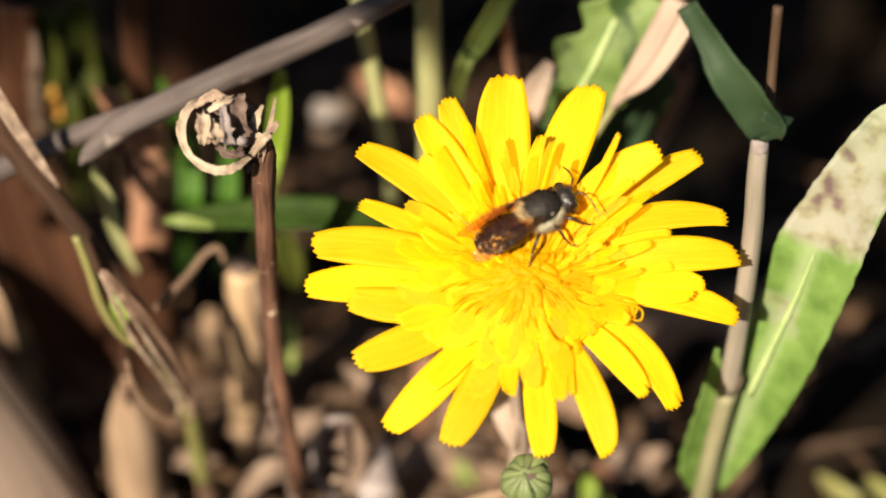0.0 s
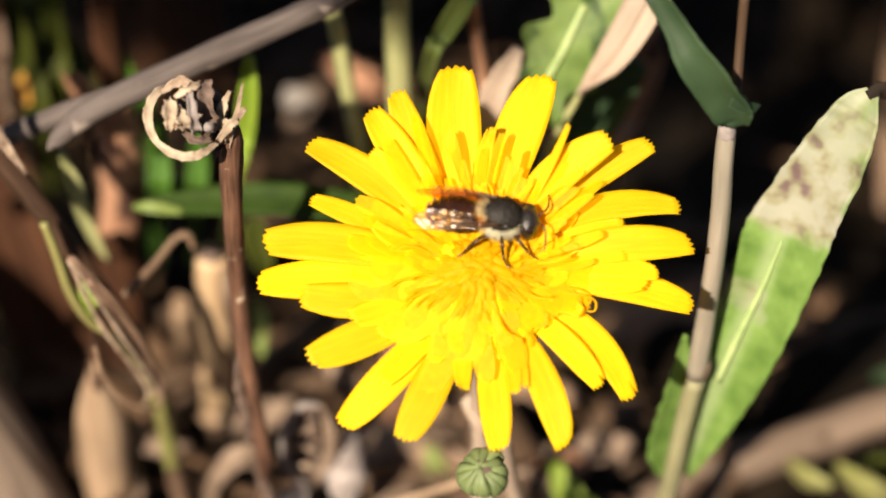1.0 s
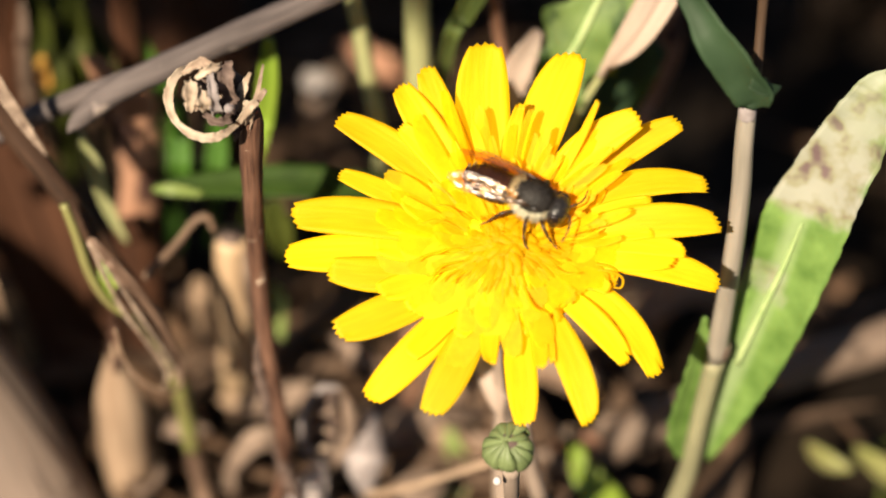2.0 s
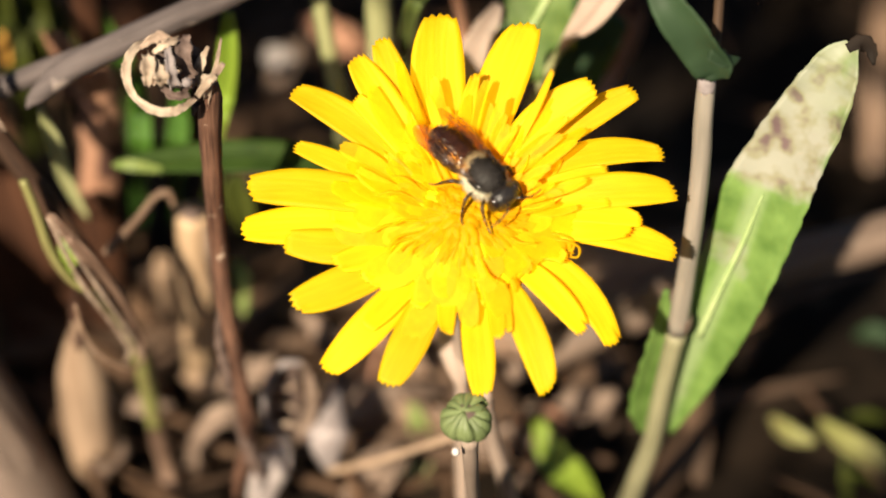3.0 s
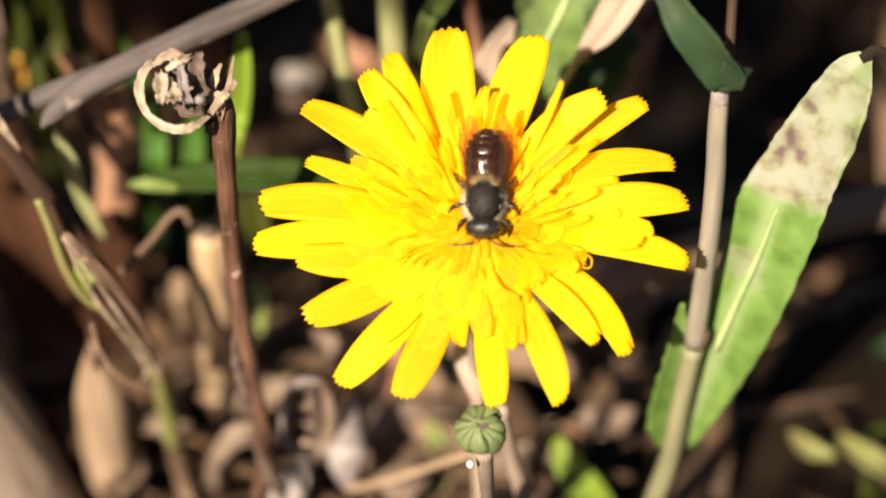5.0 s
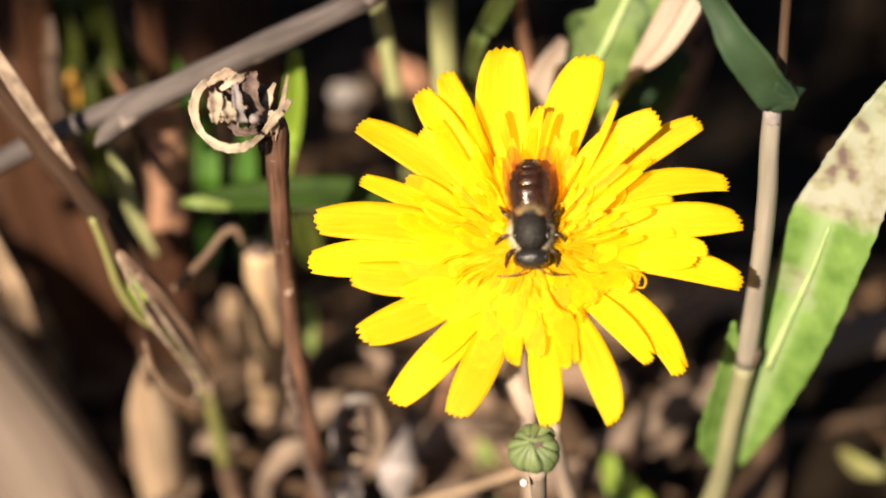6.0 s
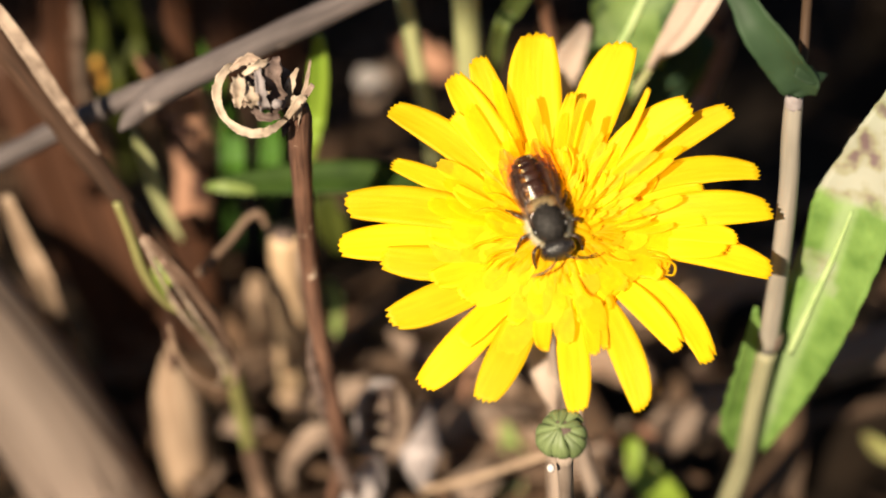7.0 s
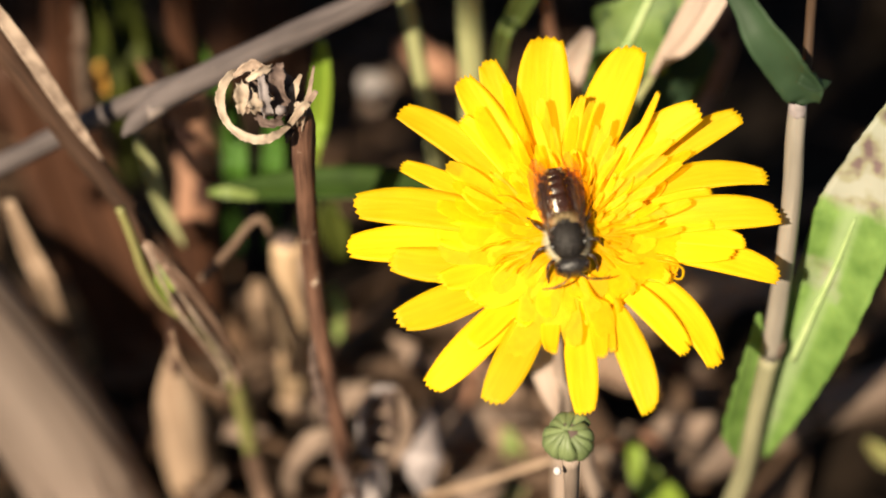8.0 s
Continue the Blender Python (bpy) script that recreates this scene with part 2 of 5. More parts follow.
def wing_material():
    """A clear amber membrane, crinkled, with sharp glints."""
    m = bpy.data.materials.new("amber_wing_membrane")
    m.use_nodes = True
    t = m.node_tree
    add, link = t.nodes.new, t.links.new
    place = add("ShaderNodeTexCoord")
    crinkle = add("ShaderNodeTexNoise")
    crinkle.inputs["Scale"].default_value = 3200
    crinkle.inputs["Detail"].default_value = 1.0
    grid = add("ShaderNodeMapping")
    grid.inputs["Scale"].default_value = (0.30, 1.5, 1.0)
    link(place.outputs["Object"], grid.inputs["Vector"])
    link(grid.outputs[0], crinkle.inputs["Vector"])
    relief = add("ShaderNodeBump")
    relief.inputs["Strength"].default_value = 0.55
    relief.inputs["Distance"].default_value = 0.0004
    link(crinkle.outputs["Fac"], relief.inputs["Height"])
    shine = add("ShaderNodeBsdfGlossy")
    shine.inputs["Color"].default_value = (0.50, 0.44, 0.42, 1)
    shine.inputs["Roughness"].default_value = 0.22
    link(relief.outputs[0], shine.inputs["Normal"])
    clear = add("ShaderNodeBsdfTransparent")
    clear.inputs["Color"].default_value = (0.95, 0.73, 0.32, 1)
    blend = add("ShaderNodeMixShader")
    blend.inputs[0].default_value = 0.14
    link(clear.outputs[0], blend.inputs[1])
    link(shine.outputs[0], blend.inputs[2])
    link(blend.outputs[0], t.nodes["Material Output"].inputs["Surface"])
    return m


M_WING = wing_material()


# ---------------------------------------------------------------- builders
def smooth_path(points, steps=6):
    """Catmull-Rom through the points; each may carry further values after x, y, z."""
    p = np.array(points, float)
    if len(p) < 3:
        return np.array([p[0] + (p[1] - p[0]) * k / steps for k in range(steps + 1)])
    q = np.vstack([2 * p[0] - p[1], p, 2 * p[-1] - p[-2]])
    out = []
    for i in range(len(p) - 1):
        a, b, c, d = q[i:i + 4]
        for k in range(steps):
            u = k / steps
            out.append(0.5 * (2 * b + (c - a) * u + (2 * a - 5 * b + 4 * c - d) * u * u + (3 * b - a - 3 * c + d) * u ** 3))
    out.append(p[-1])
    return np.array(out)


def solid(name, verts, faces, uvs, material, parent=None, label="", flat=False):
    """One mesh object from vertices in mm."""
    me = bpy.data.meshes.new(name)
    me.from_pydata([tuple(float(c) * MM for c in v) for v in verts], [], faces)
    if uvs is not None:
        layer = me.uv_layers.new(name="UVMap")
        for loop in me.loops:
            layer.data[loop.index].uv = uvs[loop.vertex_index]
    me.materials.append(material)
    if not flat:
        me.polygons.foreach_set("use_smooth", [True] * len(me.polygons))
    me.update()
    ob = new(name, me)
    if parent:
        ob.parent = parent
    if label:
        ob["label"] = label
    return ob


def tube_data(points, radii, seg=10, steps=6, ribs=0.0, rough=0.0, seed=0):
    rows = [(*p, r) for p, r in zip(points, radii)]
    path = smooth_path(rows, steps)
    rng = random.Random(seed)
    verts, uvs, faces = [], [], []
    ref = Vector((0.31, -0.82, 0.48))
    length = 0.0
    last = None
    for i, row in enumerate(path):
        c = Vector(row[:3])
        a, b = path[max(i - 1, 0)], path[min(i + 1, len(path) - 1)]
        tangent = Vector(b[:3]) - Vector(a[:3])
        tangent.normalize()
        side = tangent.cross(ref)
        if side.length < 0.05:
            side = tangent.cross(Vector((1, 0, 0)))
        side.normalize()
        up = side.cross(tangent)
        if last is not None:
            length += (c - last).length
        last = c
        for k in range(seg):
            ang = 2 * math.pi * k / seg
            r = max(row[3], 0.01) * (1 + ribs * (1 if k % 2 else -1) + rough * rng.uniform(-1, 1))
            verts.append(c + side * (math.cos(ang) * r) + up * (math.sin(ang) * r))
            uvs.append((ang * max(row[3], 0.3), length))
    n = len(path)
    for i in range(n - 1):
        for k in range(seg):
            faces.append((i * seg + k, i * seg + (k + 1) % seg, (i + 1) * seg + (k + 1) % seg, (i + 1) * seg + k))
    faces.append(tuple(range(seg - 1, -1, -1)))
    faces.append(tuple((n - 1) * seg + k for k in range(seg)))
    return verts, faces, uvs


def tube(name, points, radii, material, parent=None, label="", **more):
    return solid(name, *tube_data(points, radii, **more), material, parent, label)


def strap_data(points, widths, facing=(0, -0.82, 0.57), cup=0.15, thick=0.35, across=6, steps=6, teeth=0.0, pitch=4.0,
               ragged=0.0, wave=0.0, seed=0, twist=0.0):
    """A blade along the points: half-widths, a hollow or folded section, real thickness, toothed or ragged edges."""
    path = smooth_path([(*p, w) for p, w in zip(points, widths)], steps)
    rng = random.Random(seed)
    verts, uvs, faces = [], [], []
    n = len(path)
    length, last = 0.0, None
    phase = rng.uniform(0, 6)
    for layer in (0, 1):
        length, last = 0.0, None
        rng = random.Random(seed)
        for i, row in enumerate(path):
            c = Vector(row[:3])
            tangent = Vector(path[min(i + 1, n - 1)][:3]) - Vector(path[max(i - 1, 0)][:3])
            tangent.normalize()
            side = tangent.cross(Vector(facing)).normalized()
            out = side.cross(tangent).normalized()
            if twist:
                turn = Matrix.Rotation(twist * i / (n - 1), 3, tangent)
                side, out = turn @ side, turn @ out
            if last is not None:
                length += (c - last).length
            last = c
            w = max(row[3], 0.03)
            left = w * (1 + teeth * math.cos(2 * math.pi * length / pitch) + ragged * rng.uniform(-1, 0.4))
            right = w * (1 + teeth * math.cos(2 * math.pi * length / pitch + 1.3) + ragged * rng.uniform(-1, 0.4))
            for k in range(across + 1):
                s = 2 * k / across - 1
                edge = left if s < 0 else right
                h = cup * w * s * s + wave * w * abs(s) * math.sin(length / max(w, 0.5) * 1.7 + phase + (2 if s > 0 else 0))
                p = c + side * (s * edge) + out * (h - layer * thick * (1 - 0.7 * abs(s)))
                verts.append(p)
                uvs.append((s * edge, length))
    m = across + 1
    off = n * m
    for i in range(n - 1):
        for k in range(across):
            a, b, c, d = i * m + k, i * m + k + 1, (i + 1) * m + k + 1, (i + 1) * m + k
            faces.append((a, b, c, d))
            faces.append((off + d, off + c, off + b, off + a))
        for k, flip in ((0, False), (across, True)):
            a, b = i * m + k, (i + 1) * m + k
            f = (a, b, off + b, off + a)
            faces.append(f[::-1] if flip else f)
    for i in (0, n - 1):
        for k in range(across):
            a, b = i * m + k, i * m + k + 1
            f = (a, off + a, off + b, b)
            faces.append(f if i == 0 else f[::-1])
    return verts, faces, uvs


def strap(name, points, widths, material, parent=None, label="", **more):
    return solid(name, *strap_data(points, widths, **more), material, parent, label)


def ball_data(center, radii, seg=16, rings=10, bumpy=0.0, seed=0, turn=None):
    verts, uvs, faces = [], [], []
    c = Vector(center)
    for i in range(rings + 1):
        th = math.pi * i / rings
        for k in range(seg):
            ph = 2 * math.pi * k / seg
            d = Vector((math.sin(th) * math.cos(ph), math.sin(th) * math.sin(ph), math.cos(th)))
            r = 1 + bumpy * noise.noise(d * 2.3 + Vector((seed, 0, 0)))
            v = Vector((d.x * radii[0] * r, d.y * radii[1] * r, d.z * radii[2] * r))
            verts.append(c + (turn @ v if turn else v))
            uvs.append((ph * radii[0], th * radii[2]))
    for i in range(rings):
        for k in range(seg):
            faces.append((i * seg + k, (i + 1) * seg + k, (i + 1) * seg + (k + 1) % seg, i * seg + (k + 1) % seg))
    return verts, faces, uvs


def join(*datas):
    verts, faces, uvs = [], [], []
    for v, f, u in datas:
        o = len(verts)
        verts += list(v)
        uvs += list(u)
        faces += [tuple(i + o for i in face) for face in f]
    return verts, faces, uvs


def thing(name, label, category, at=(0, 0, 0), group="", kind=""):
    ob = new(name)
    ob.empty_display_size = 0.005
    ob.location = at
    return tagged(ob, label, category, group, kind)


# ---------------------------------------------------------------- ground
def ground():
    """One sheet of dark humus to the horizon, darkened further for the shade, finely uneven near the plants."""
    xs = [-3000000, -20000, -1500, -500] + [x for x in range(-260, 261, 10)] + [500, 1500, 20000, 3000000]
    ys = [-3000000, -20000, -1500, -600] + [y for y in range(-260, 421, 10)] + [700, 1500, 20000, 3000000]
    verts, uvs, faces = [], [], []
    for y in ys:
        for x in xs:
            near = abs(x) <= 260 and -260 <= y <= 420
            z = 7 * noise.noise(Vector((x * 0.03, y * 0.03, 0))) + 4 * noise.noise(Vector((x * 0.07, y * 0.07, 4))) if near else 0
            verts.append((x, y, z - 3))
            uvs.append((x, y))
    m = len(xs)
    for j in range(len(ys) - 1):
        for i in range(m - 1):
            faces.append((j * m + i, j * m + i + 1, (j + 1) * m + i + 1, (j + 1) * m + i))
    tagged(solid("ground", verts, faces, uvs, M_SOIL), "dark humus under the dead stems, deep shade in its colour", "ground", kind="structure")


ground()


def litter():
    """Uncountable crumbs of dead blade and leaf lying over the soil."""
    rng = random.Random(5)
    datas = []
    for _ in range(900):
        x, y = rng.uniform(-120, 120), rng.uniform(10, 260)
        if x > 18 and rng.random() > 0.2:
            continue
        a, l, w = rng.uniform(0, 6.28), rng.uniform(5, 30), rng.uniform(0.3, 1.5)
        z = rng.uniform(-1, 5)
        lift = rng.uniform(-2, 6)
        d = Vector((math.cos(a), math.sin(a), 0)) * l * 0.5
        pts = [(x - d.x, y - d.y, z), (x, y, z + rng.uniform(0, 3)), (x + d.x, y + d.y, z + lift)]
        datas.append(strap_data(pts, [w * 0.4, w, w * 0.3], facing=(rng.uniform(-.5, .5), rng.uniform(-.5, .2), 1),
                                cup=rng.uniform(-.4, .5), thick=0.3, across=2, steps=3, seed=rng.random()))
    tagged(solid("leaf_litter", *join(*datas), M_LITTER), "brown crumbled dead leaves and straw on soil", "leaf litter", kind="stuff")


litter()


# ---------------------------------------------------------------- the yellow flower
TURN = Matrix(((1, 0, 0), (0, math.sin(radians(FACE_ELEVATION)), -math.cos(radians(FACE_ELEVATION))), (0, math.cos(radians(FACE_ELEVATION)), math.sin(radians(FACE_ELEVATION)))))
HEAD = Vector((0.0, 19.0, 57.0))


def petal_data(length, width, lift, seed, bend=0.0, nu=8, nv=14, base=2.0, arch=1.4, tooth=1.0, tip=0.58, layers=2, twist=0.0):
    """A strap-shaped ray floret along +x: narrow foot, widest past the middle, squared tip with five teeth, fine pleats; bend bows it sideways."""
    rng = random.Random(seed)
    verts, uvs, faces = [], [], []
    cup = rng.uniform(-0.03, 0.14)
    lean = rng.uniform(-0.10, 0.10)
    slant = rng.uniform(-0.10, 0.10) * width
    ripple, phase = rng.uniform(0.02, 0.06) * width, rng.uniform(0, 6.28)
    nicks = [rng.uniform(0.35, 1.0) * tooth * 0.42 for _ in range(nu + 1)]
    for layer in range(layers):
        for j in range(nv + 1):
            v = 1 - (1 - j / nv) ** 1.25
            w = width * 0.5 * (0.34 + 0.66 * math.sin(min(v / 0.66, 1.0) * math.pi / 2) ** 1.3)
            if v > 0.66:
                k = (v - 0.66) / 0.34
                w *= 1 - (1 - tip) * k ** 2.2
            for i in range(nu + 1):
                s = 2 * i / nu - 1
                x = base + (length - base) * v
                k = max(0.0, (v - 0.8) / 0.2) ** 2
                x -= k * (0.10 * width * s * s + slant * s + (nicks[i] if i % 2 else 0))
                y = s * w + bend * 4 * v * (1 - v)
                z = arch * math.sin(math.pi * v * 0.9) + (lift + 1.0) * v * v - 1.0
                turn = lean + twist * v
                z += cup * w * s * s + turn * s * w + 0.035 * (1 if i % 2 else -1) * (1 - 0.4 * v)
                z += ripple * s * math.sin(5.5 * v + phase) * v
                verts.append((x, y, z - layer * 0.14))
                uvs.append((s * w, x))
    m = nu + 1
    off = (nv + 1) * m
    for j in range(nv):
        for i in range(nu):
            a, b, c, d = j * m + i, j * m + i + 1, (j + 1) * m + i + 1, (j + 1) * m + i
            faces.append((a, d, c, b))
            if layers == 2:
                faces.append((off + a, off + b, off + c, off + d))
        for i in (0, nu) if layers == 2 else ():
            a, b = j * m + i, (j + 1) * m + i
            f = (a, off + a, off + b, b)
            faces.append(f if i == 0 else f[::-1])
    for j in (0, nv) if layers == 2 else ():
        for i in range(nu):
            a, b = j * m + i, j * m + i + 1
            f = (a, b, off + b, off + a)
            faces.append(f if j == 0 else f[::-1])
    return verts, faces, uvs


# long rays: bearing in degrees, length, width, tip height and sideways bow in mm
LONG_RAYS = (
    (97.1, 21.2, 5.5, 2.5, 1.0), (72.8, 21.0, 4.8, 2.5, 0.7), (45.2, 18.1, 3.8, 4.5, 1.6), (38.3, 21.7, 3.1, 1.5, 1.2), (19.9, 21.1, 3.1, 1.0, 2.5),
    (8.8, 21.3, 3.6, 0.5, 0.9), (-6.4, 21.4, 3.3, -1.5, 1.0), (0.5, 17.6, 2.5, 0.8, 0.9), (-2.5, 16.7, 2.2, 0.3, -0.5),
    (-38.8, 19.3, 3.2, -0.8, 2.2), (-42.9, 16.4, 2.7, 0.5, 0.7), (-63.8, 19.2, 3.3, 0.0, 0.9), (-83.2, 17.7, 3.2, 0.0, 0.15), (-113.1, 18.3, 3.8, 0.0, 0.25),
    (-130.6, 20.2, 3.7, -0.5, 0.3), (-151.3, 18.9, 3.8, 0.8, 0.5), (-176.8, 21.9, 4.0, 0.5, -0.1), (172.7, 21.5, 4.2, 1.0, -0.9), (156.7, 18.3, 2.3, 1.5, -0.4),
    (143.2, 21.3, 3.5, 2.0, -1.2), (124.6, 19.6, 3.5, 2.5, 0.0), (115.4, 20.1, 3.3, 2.5, 0.4))
SHORT_RAYS = (
    (85.6, 13.9, 1.6, 4.5, 0.8), (57.8, 16.0, 0.9, 6.5, -0.4), (20.8, 15.2, 1.4, 0.8, 0.6), (-73.8, 12.9, 1.7, 1.6, 0.7), (-68.3, 12.6, 1.1, 1.2, 0.8),
    (-96.9, 12.2, 2.0, 1.6, -0.5), (-129.4, 14.8, 2.4, 1.2, 0.1), (-171.5, 17.8, 3.7, 0.6, 1.2), (132.6, 16.1, 2.2, 2.2, -0.6), (-158.7, 13.5, 3.0, 0.8, 0.2),
    (-117.5, 10.3, 2.8, 0.9, 0.0), (180.0, 13.2, 3.4, 0.9, 0.0), (-145.0, 11.6, 3.2, 0.9, 0.0), (8.0, 14.6, 2.0, 0.8, 0.5), (-22.0, 11.0, 2.0, 0.8, 0.6))


def head_pose(bearing, z=0.0, pitch=0.0):
    """A pose on the flower head, in the plant's own space: turned to a bearing and raised by a pitch."""
    m = Matrix.Translation((HEAD - Vector(FLOWER_BASE) * 1000) * MM) @ TURN.to_4x4()
    return m @ pose(0, 0, z * MM) @ Matrix.Rotation(radians(bearing), 4, "Z") @ Matrix.Rotation(-radians(pitch), 4, "Y")


def flower():
    plant = thing("flower", "bright yellow many-rayed composite flower on a slender stalk", "flower", FLOWER_BASE)
    base = Vector(FLOWER_BASE) * 1000
    neck = HEAD - TURN @ Vector((0, 0, 7))

    def own(p):
        return Vector(p) - base

    tube("stalk", [own((2, 25, -2)), own((1, 27, 16)), own((0.5, 28, 32)), own(neck + Vector((0, 1.5, -6))), own(neck)],
         [1.3, 1.2, 1.1, 1.2, 1.9], M_PINK_STALK, plant, "pale pinkish-green flower stalk")
    # receptacle: a green cup of bracts under the rays
    rows = ((1.8, -8), (3.6, -6.5), (4.6, -4), (4.4, -1.5), (3.2, 0.1), (0.8, 0.6))
    verts, uvs, faces = [], [], []
    seg = 20
    for r, z in rows:
        for k in range(seg):
            a = 2 * math.pi * k / seg
            verts.append((r * math.cos(a), r * math.sin(a), z))
            uvs.append((a * 4, z))
    for i in range(len(rows) - 1):
        for k in range(seg):
            faces.append((i * seg + k, i * seg + (k + 1) % seg, (i + 1) * seg + (k + 1) % seg, (i + 1) * seg + k))
    faces.append(tuple((len(rows) - 1) * seg + k for k in range(seg)))
    head = solid("flower_head", verts, faces, uvs, M_BRACT, plant, "green cup of bracts under the rays")
    head.matrix_local = head_pose(0)

    def on_head(ob, bearing, z, pitch, roll=0.0):
        ob.parent = head
        ob.matrix_local = pose(0, 0, z * MM) @ Matrix.Rotation(radians(bearing), 4, "Z") @ Matrix.Rotation(-radians(pitch), 4, "Y") @ Matrix.Rotation(roll, 4, "X")

    for i, (bearing, length, width, lift, bend) in enumerate(LONG_RAYS):
        ob = solid("petal", *petal_data(length, width, lift, i, bend, arch=1.1 + 0.4 * (i % 3), tooth=1.2), M_PETAL)
        on_head(ob, bearing, 0.25 * (i % 2), 0)
    for i, (bearing, length, width, lift, bend) in enumerate(SHORT_RAYS):
        ob = solid("petal", *petal_data(length, width, lift, 50 + i, bend, arch=0.9, nv=10), M_PETAL)
        on_head(ob, bearing, 0.45 + 0.15 * (i % 3), 0)
    # a middle tier fills the gaps between the long rays
    rng = random.Random(31)
    for i in range(20):
        bearing = 360 * (i + rng.uniform(-0.35, 0.35)) / 20
        if 298 < bearing % 360 < 320:
            continue
        short = 0.80 if math.sin(radians(bearing)) < -0.3 else 0.95
        ob = solid("petal", *petal_data(rng.uniform(11.5, 14.0) * short, rng.uniform(2.6, 3.4), rng.uniform(-0.6, 0.5), 120 + i, rng.uniform(-0.5, 0.5), arch=1.0, nv=10), M_PETAL)
        on_head(ob, bearing, 0.15 + 0.1 * (i % 3), 0, rng.uniform(-0.12, 0.12))
    rng = random.Random(11)
    dome = solid("disc", *ball_data((0, 0, 0.0), (8.4, 8.4, 3.2), 40, 20, 0.16, 3), M_DISC, None, "crowded yellow heart of the flower")
    on_head(dome, 0, 0, 0)
    # middle rings: narrower, shorter and steeper towards the heart
    def crown(r):
        return 3.2 * math.sqrt(max(0.0, 1 - (r / 8.4) ** 2))

    rings = ((22, 13.2, 2.1, 2), (32, 12.0, 1.8, 4), (38, 10.6, 1.5, 6), (40, 9.0, 1.3, 8), (36, 7.4, 1.1, 11), (26, 5.9, 0.95, 16), (14, 4.6, 0.85, 24))
    for ring, (count, length, width, pitch) in enumerate(rings):
        shapes = [petal_data(length * (0.80 + 0.11 * k), width * (0.8 + 0.13 * k), 0.5, 80 + 7 * ring + k, 0.35 * (k - 1.5), nu=4, nv=8, base=0.42 * length, arch=0.5, tooth=0.7, tip=0.55, layers=1) for k in range(4)]
        shapes = [solid("floret", *shape, M_FLORET) for shape in shapes]
        for i in range(count):
            bearing = 360 * (i + rng.uniform(-0.4, 0.4)) / count + 7 * ring
            low = math.sin(radians(bearing)) < 0.05
            ob = shapes[i % 4]
            if i >= 4:
                ob = ob.copy()
                scene.collection.objects.link(ob)
            steep = (9 if ring < 3 else 3) if 10 < bearing % 360 < 125 else 0
            foot = 0.42 * length
            fall = math.degrees(math.atan((crown(foot) - 1.0 - 0.12 * ring) / (0.9 * length - foot)))
            tilt = rng.uniform(-1.5, 1.5) - fall if low else pitch * (0.8 if ring < 3 else 0.3) - 4 + steep * rng.uniform(0.3, 1.5) + rng.uniform(-4, 4)
            on_head(ob, bearing, crown(foot) + 0.25 - foot * math.sin(radians(tilt)), tilt, rng.uniform(-0.12, 0.12) if low else rng.uniform(-0.35, 0.35))
            stretch = rng.uniform(0.78, 1.12)
            if 298 < bearing % 360 < 320:
                stretch = min(stretch, 8.0 / length)
            ob.scale = (0.9 * stretch, 1.1, 0.3) if low else (stretch * 1.06, 0.95 if bearing % 360 > 125 else 0.62, 0.8)
    # the finest fringe between them, past counting
    fringe = []
    for i in range(260):
        a, r, lift = rng.uniform(0, 6.283), rng.uniform(0.3, 6.0), rng.uniform(0.0, 1.0)
        lift *= 0.05 if math.sin(a) < 0.05 or r < 3 else 0.9
        d = Vector((math.cos(a), math.sin(a), 0))
        side = Vector((-d.y, d.x, 0)) * rng.uniform(-0.8, 0.8)
        ends = [(r, 0.02), (r + 1.6, 0.16 + 0.6 * lift), (r + 3.2, 0.05 + 1.6 * lift)]
        pts = [d * q + side * (q - r) * 0.3 + Vector((0, 0, max(crown(q), 1.0) + h)) for q, h in ends]
        fringe.append(strap_data(pts, [0.25, 0.36, 0.22], facing=(rng.uniform(-.3, .3), rng.uniform(-.3, .3), 1), cup=0.25, thick=0.06, across=2, steps=3))
    for i in range(46):
        a, r, turn = rng.uniform(0, 6.283), 2.4 * math.sqrt(rng.random()), rng.uniform(-0.9, 0.9)
        c = Vector((math.cos(a) * r, math.sin(a) * r, crown(r) + rng.uniform(0.15, 0.4)))
        d = Vector((math.cos(a + turn), math.sin(a + turn), -0.12)) * rng.uniform(0.8, 1.5)
        fringe.append(strap_data([c - d, c + Vector((0, 0, 0.2)), c + d], [0.2, 0.42, 0.2], facing=(0, 0, 1), cup=0.3, thick=0.06, across=2, steps=3))
    fringe = tagged(solid("floret_fringe", *join(*fringe), M_FLORET, None, "fine yellow floret fringe"), kind="stuff")
    on_head(fringe, 0, 0, 0)
    for bearing, length, width, lift in ((-11.5, 10.8, 0.3, 0.5), (-14.3, 11.5, 0.3, 0.0)):
        ob = solid("style", *tube_data([(length - 4, 0, 0.9), (length - 1.5, 0.3, 1.5), (length + 0.1, 0.2, 1.1), (length + 0.3, -0.7, 0.7), (length - 0.5, -0.9, 0.6)], [0.13, 0.15, 0.15, 0.13, 0.08], seg=6, steps=4), M_FLORET)
        on_head(ob, bearing, 0.3, 0)
    # thread-like styles with forked curling tips
    threads = []
    for k in range(4):
        pts = [(1.5, 0, 0), (4.5, 0.2, 0.5), (7.0, 0.1 * k, 0.9), (8.4, 0.8, 0.8 + 0.2 * k)]
        threads.append(solid("style", *tube_data(pts, [0.11, 0.13, 0.16, 0.07], seg=5, steps=3), M_FLORET))
    first = set()
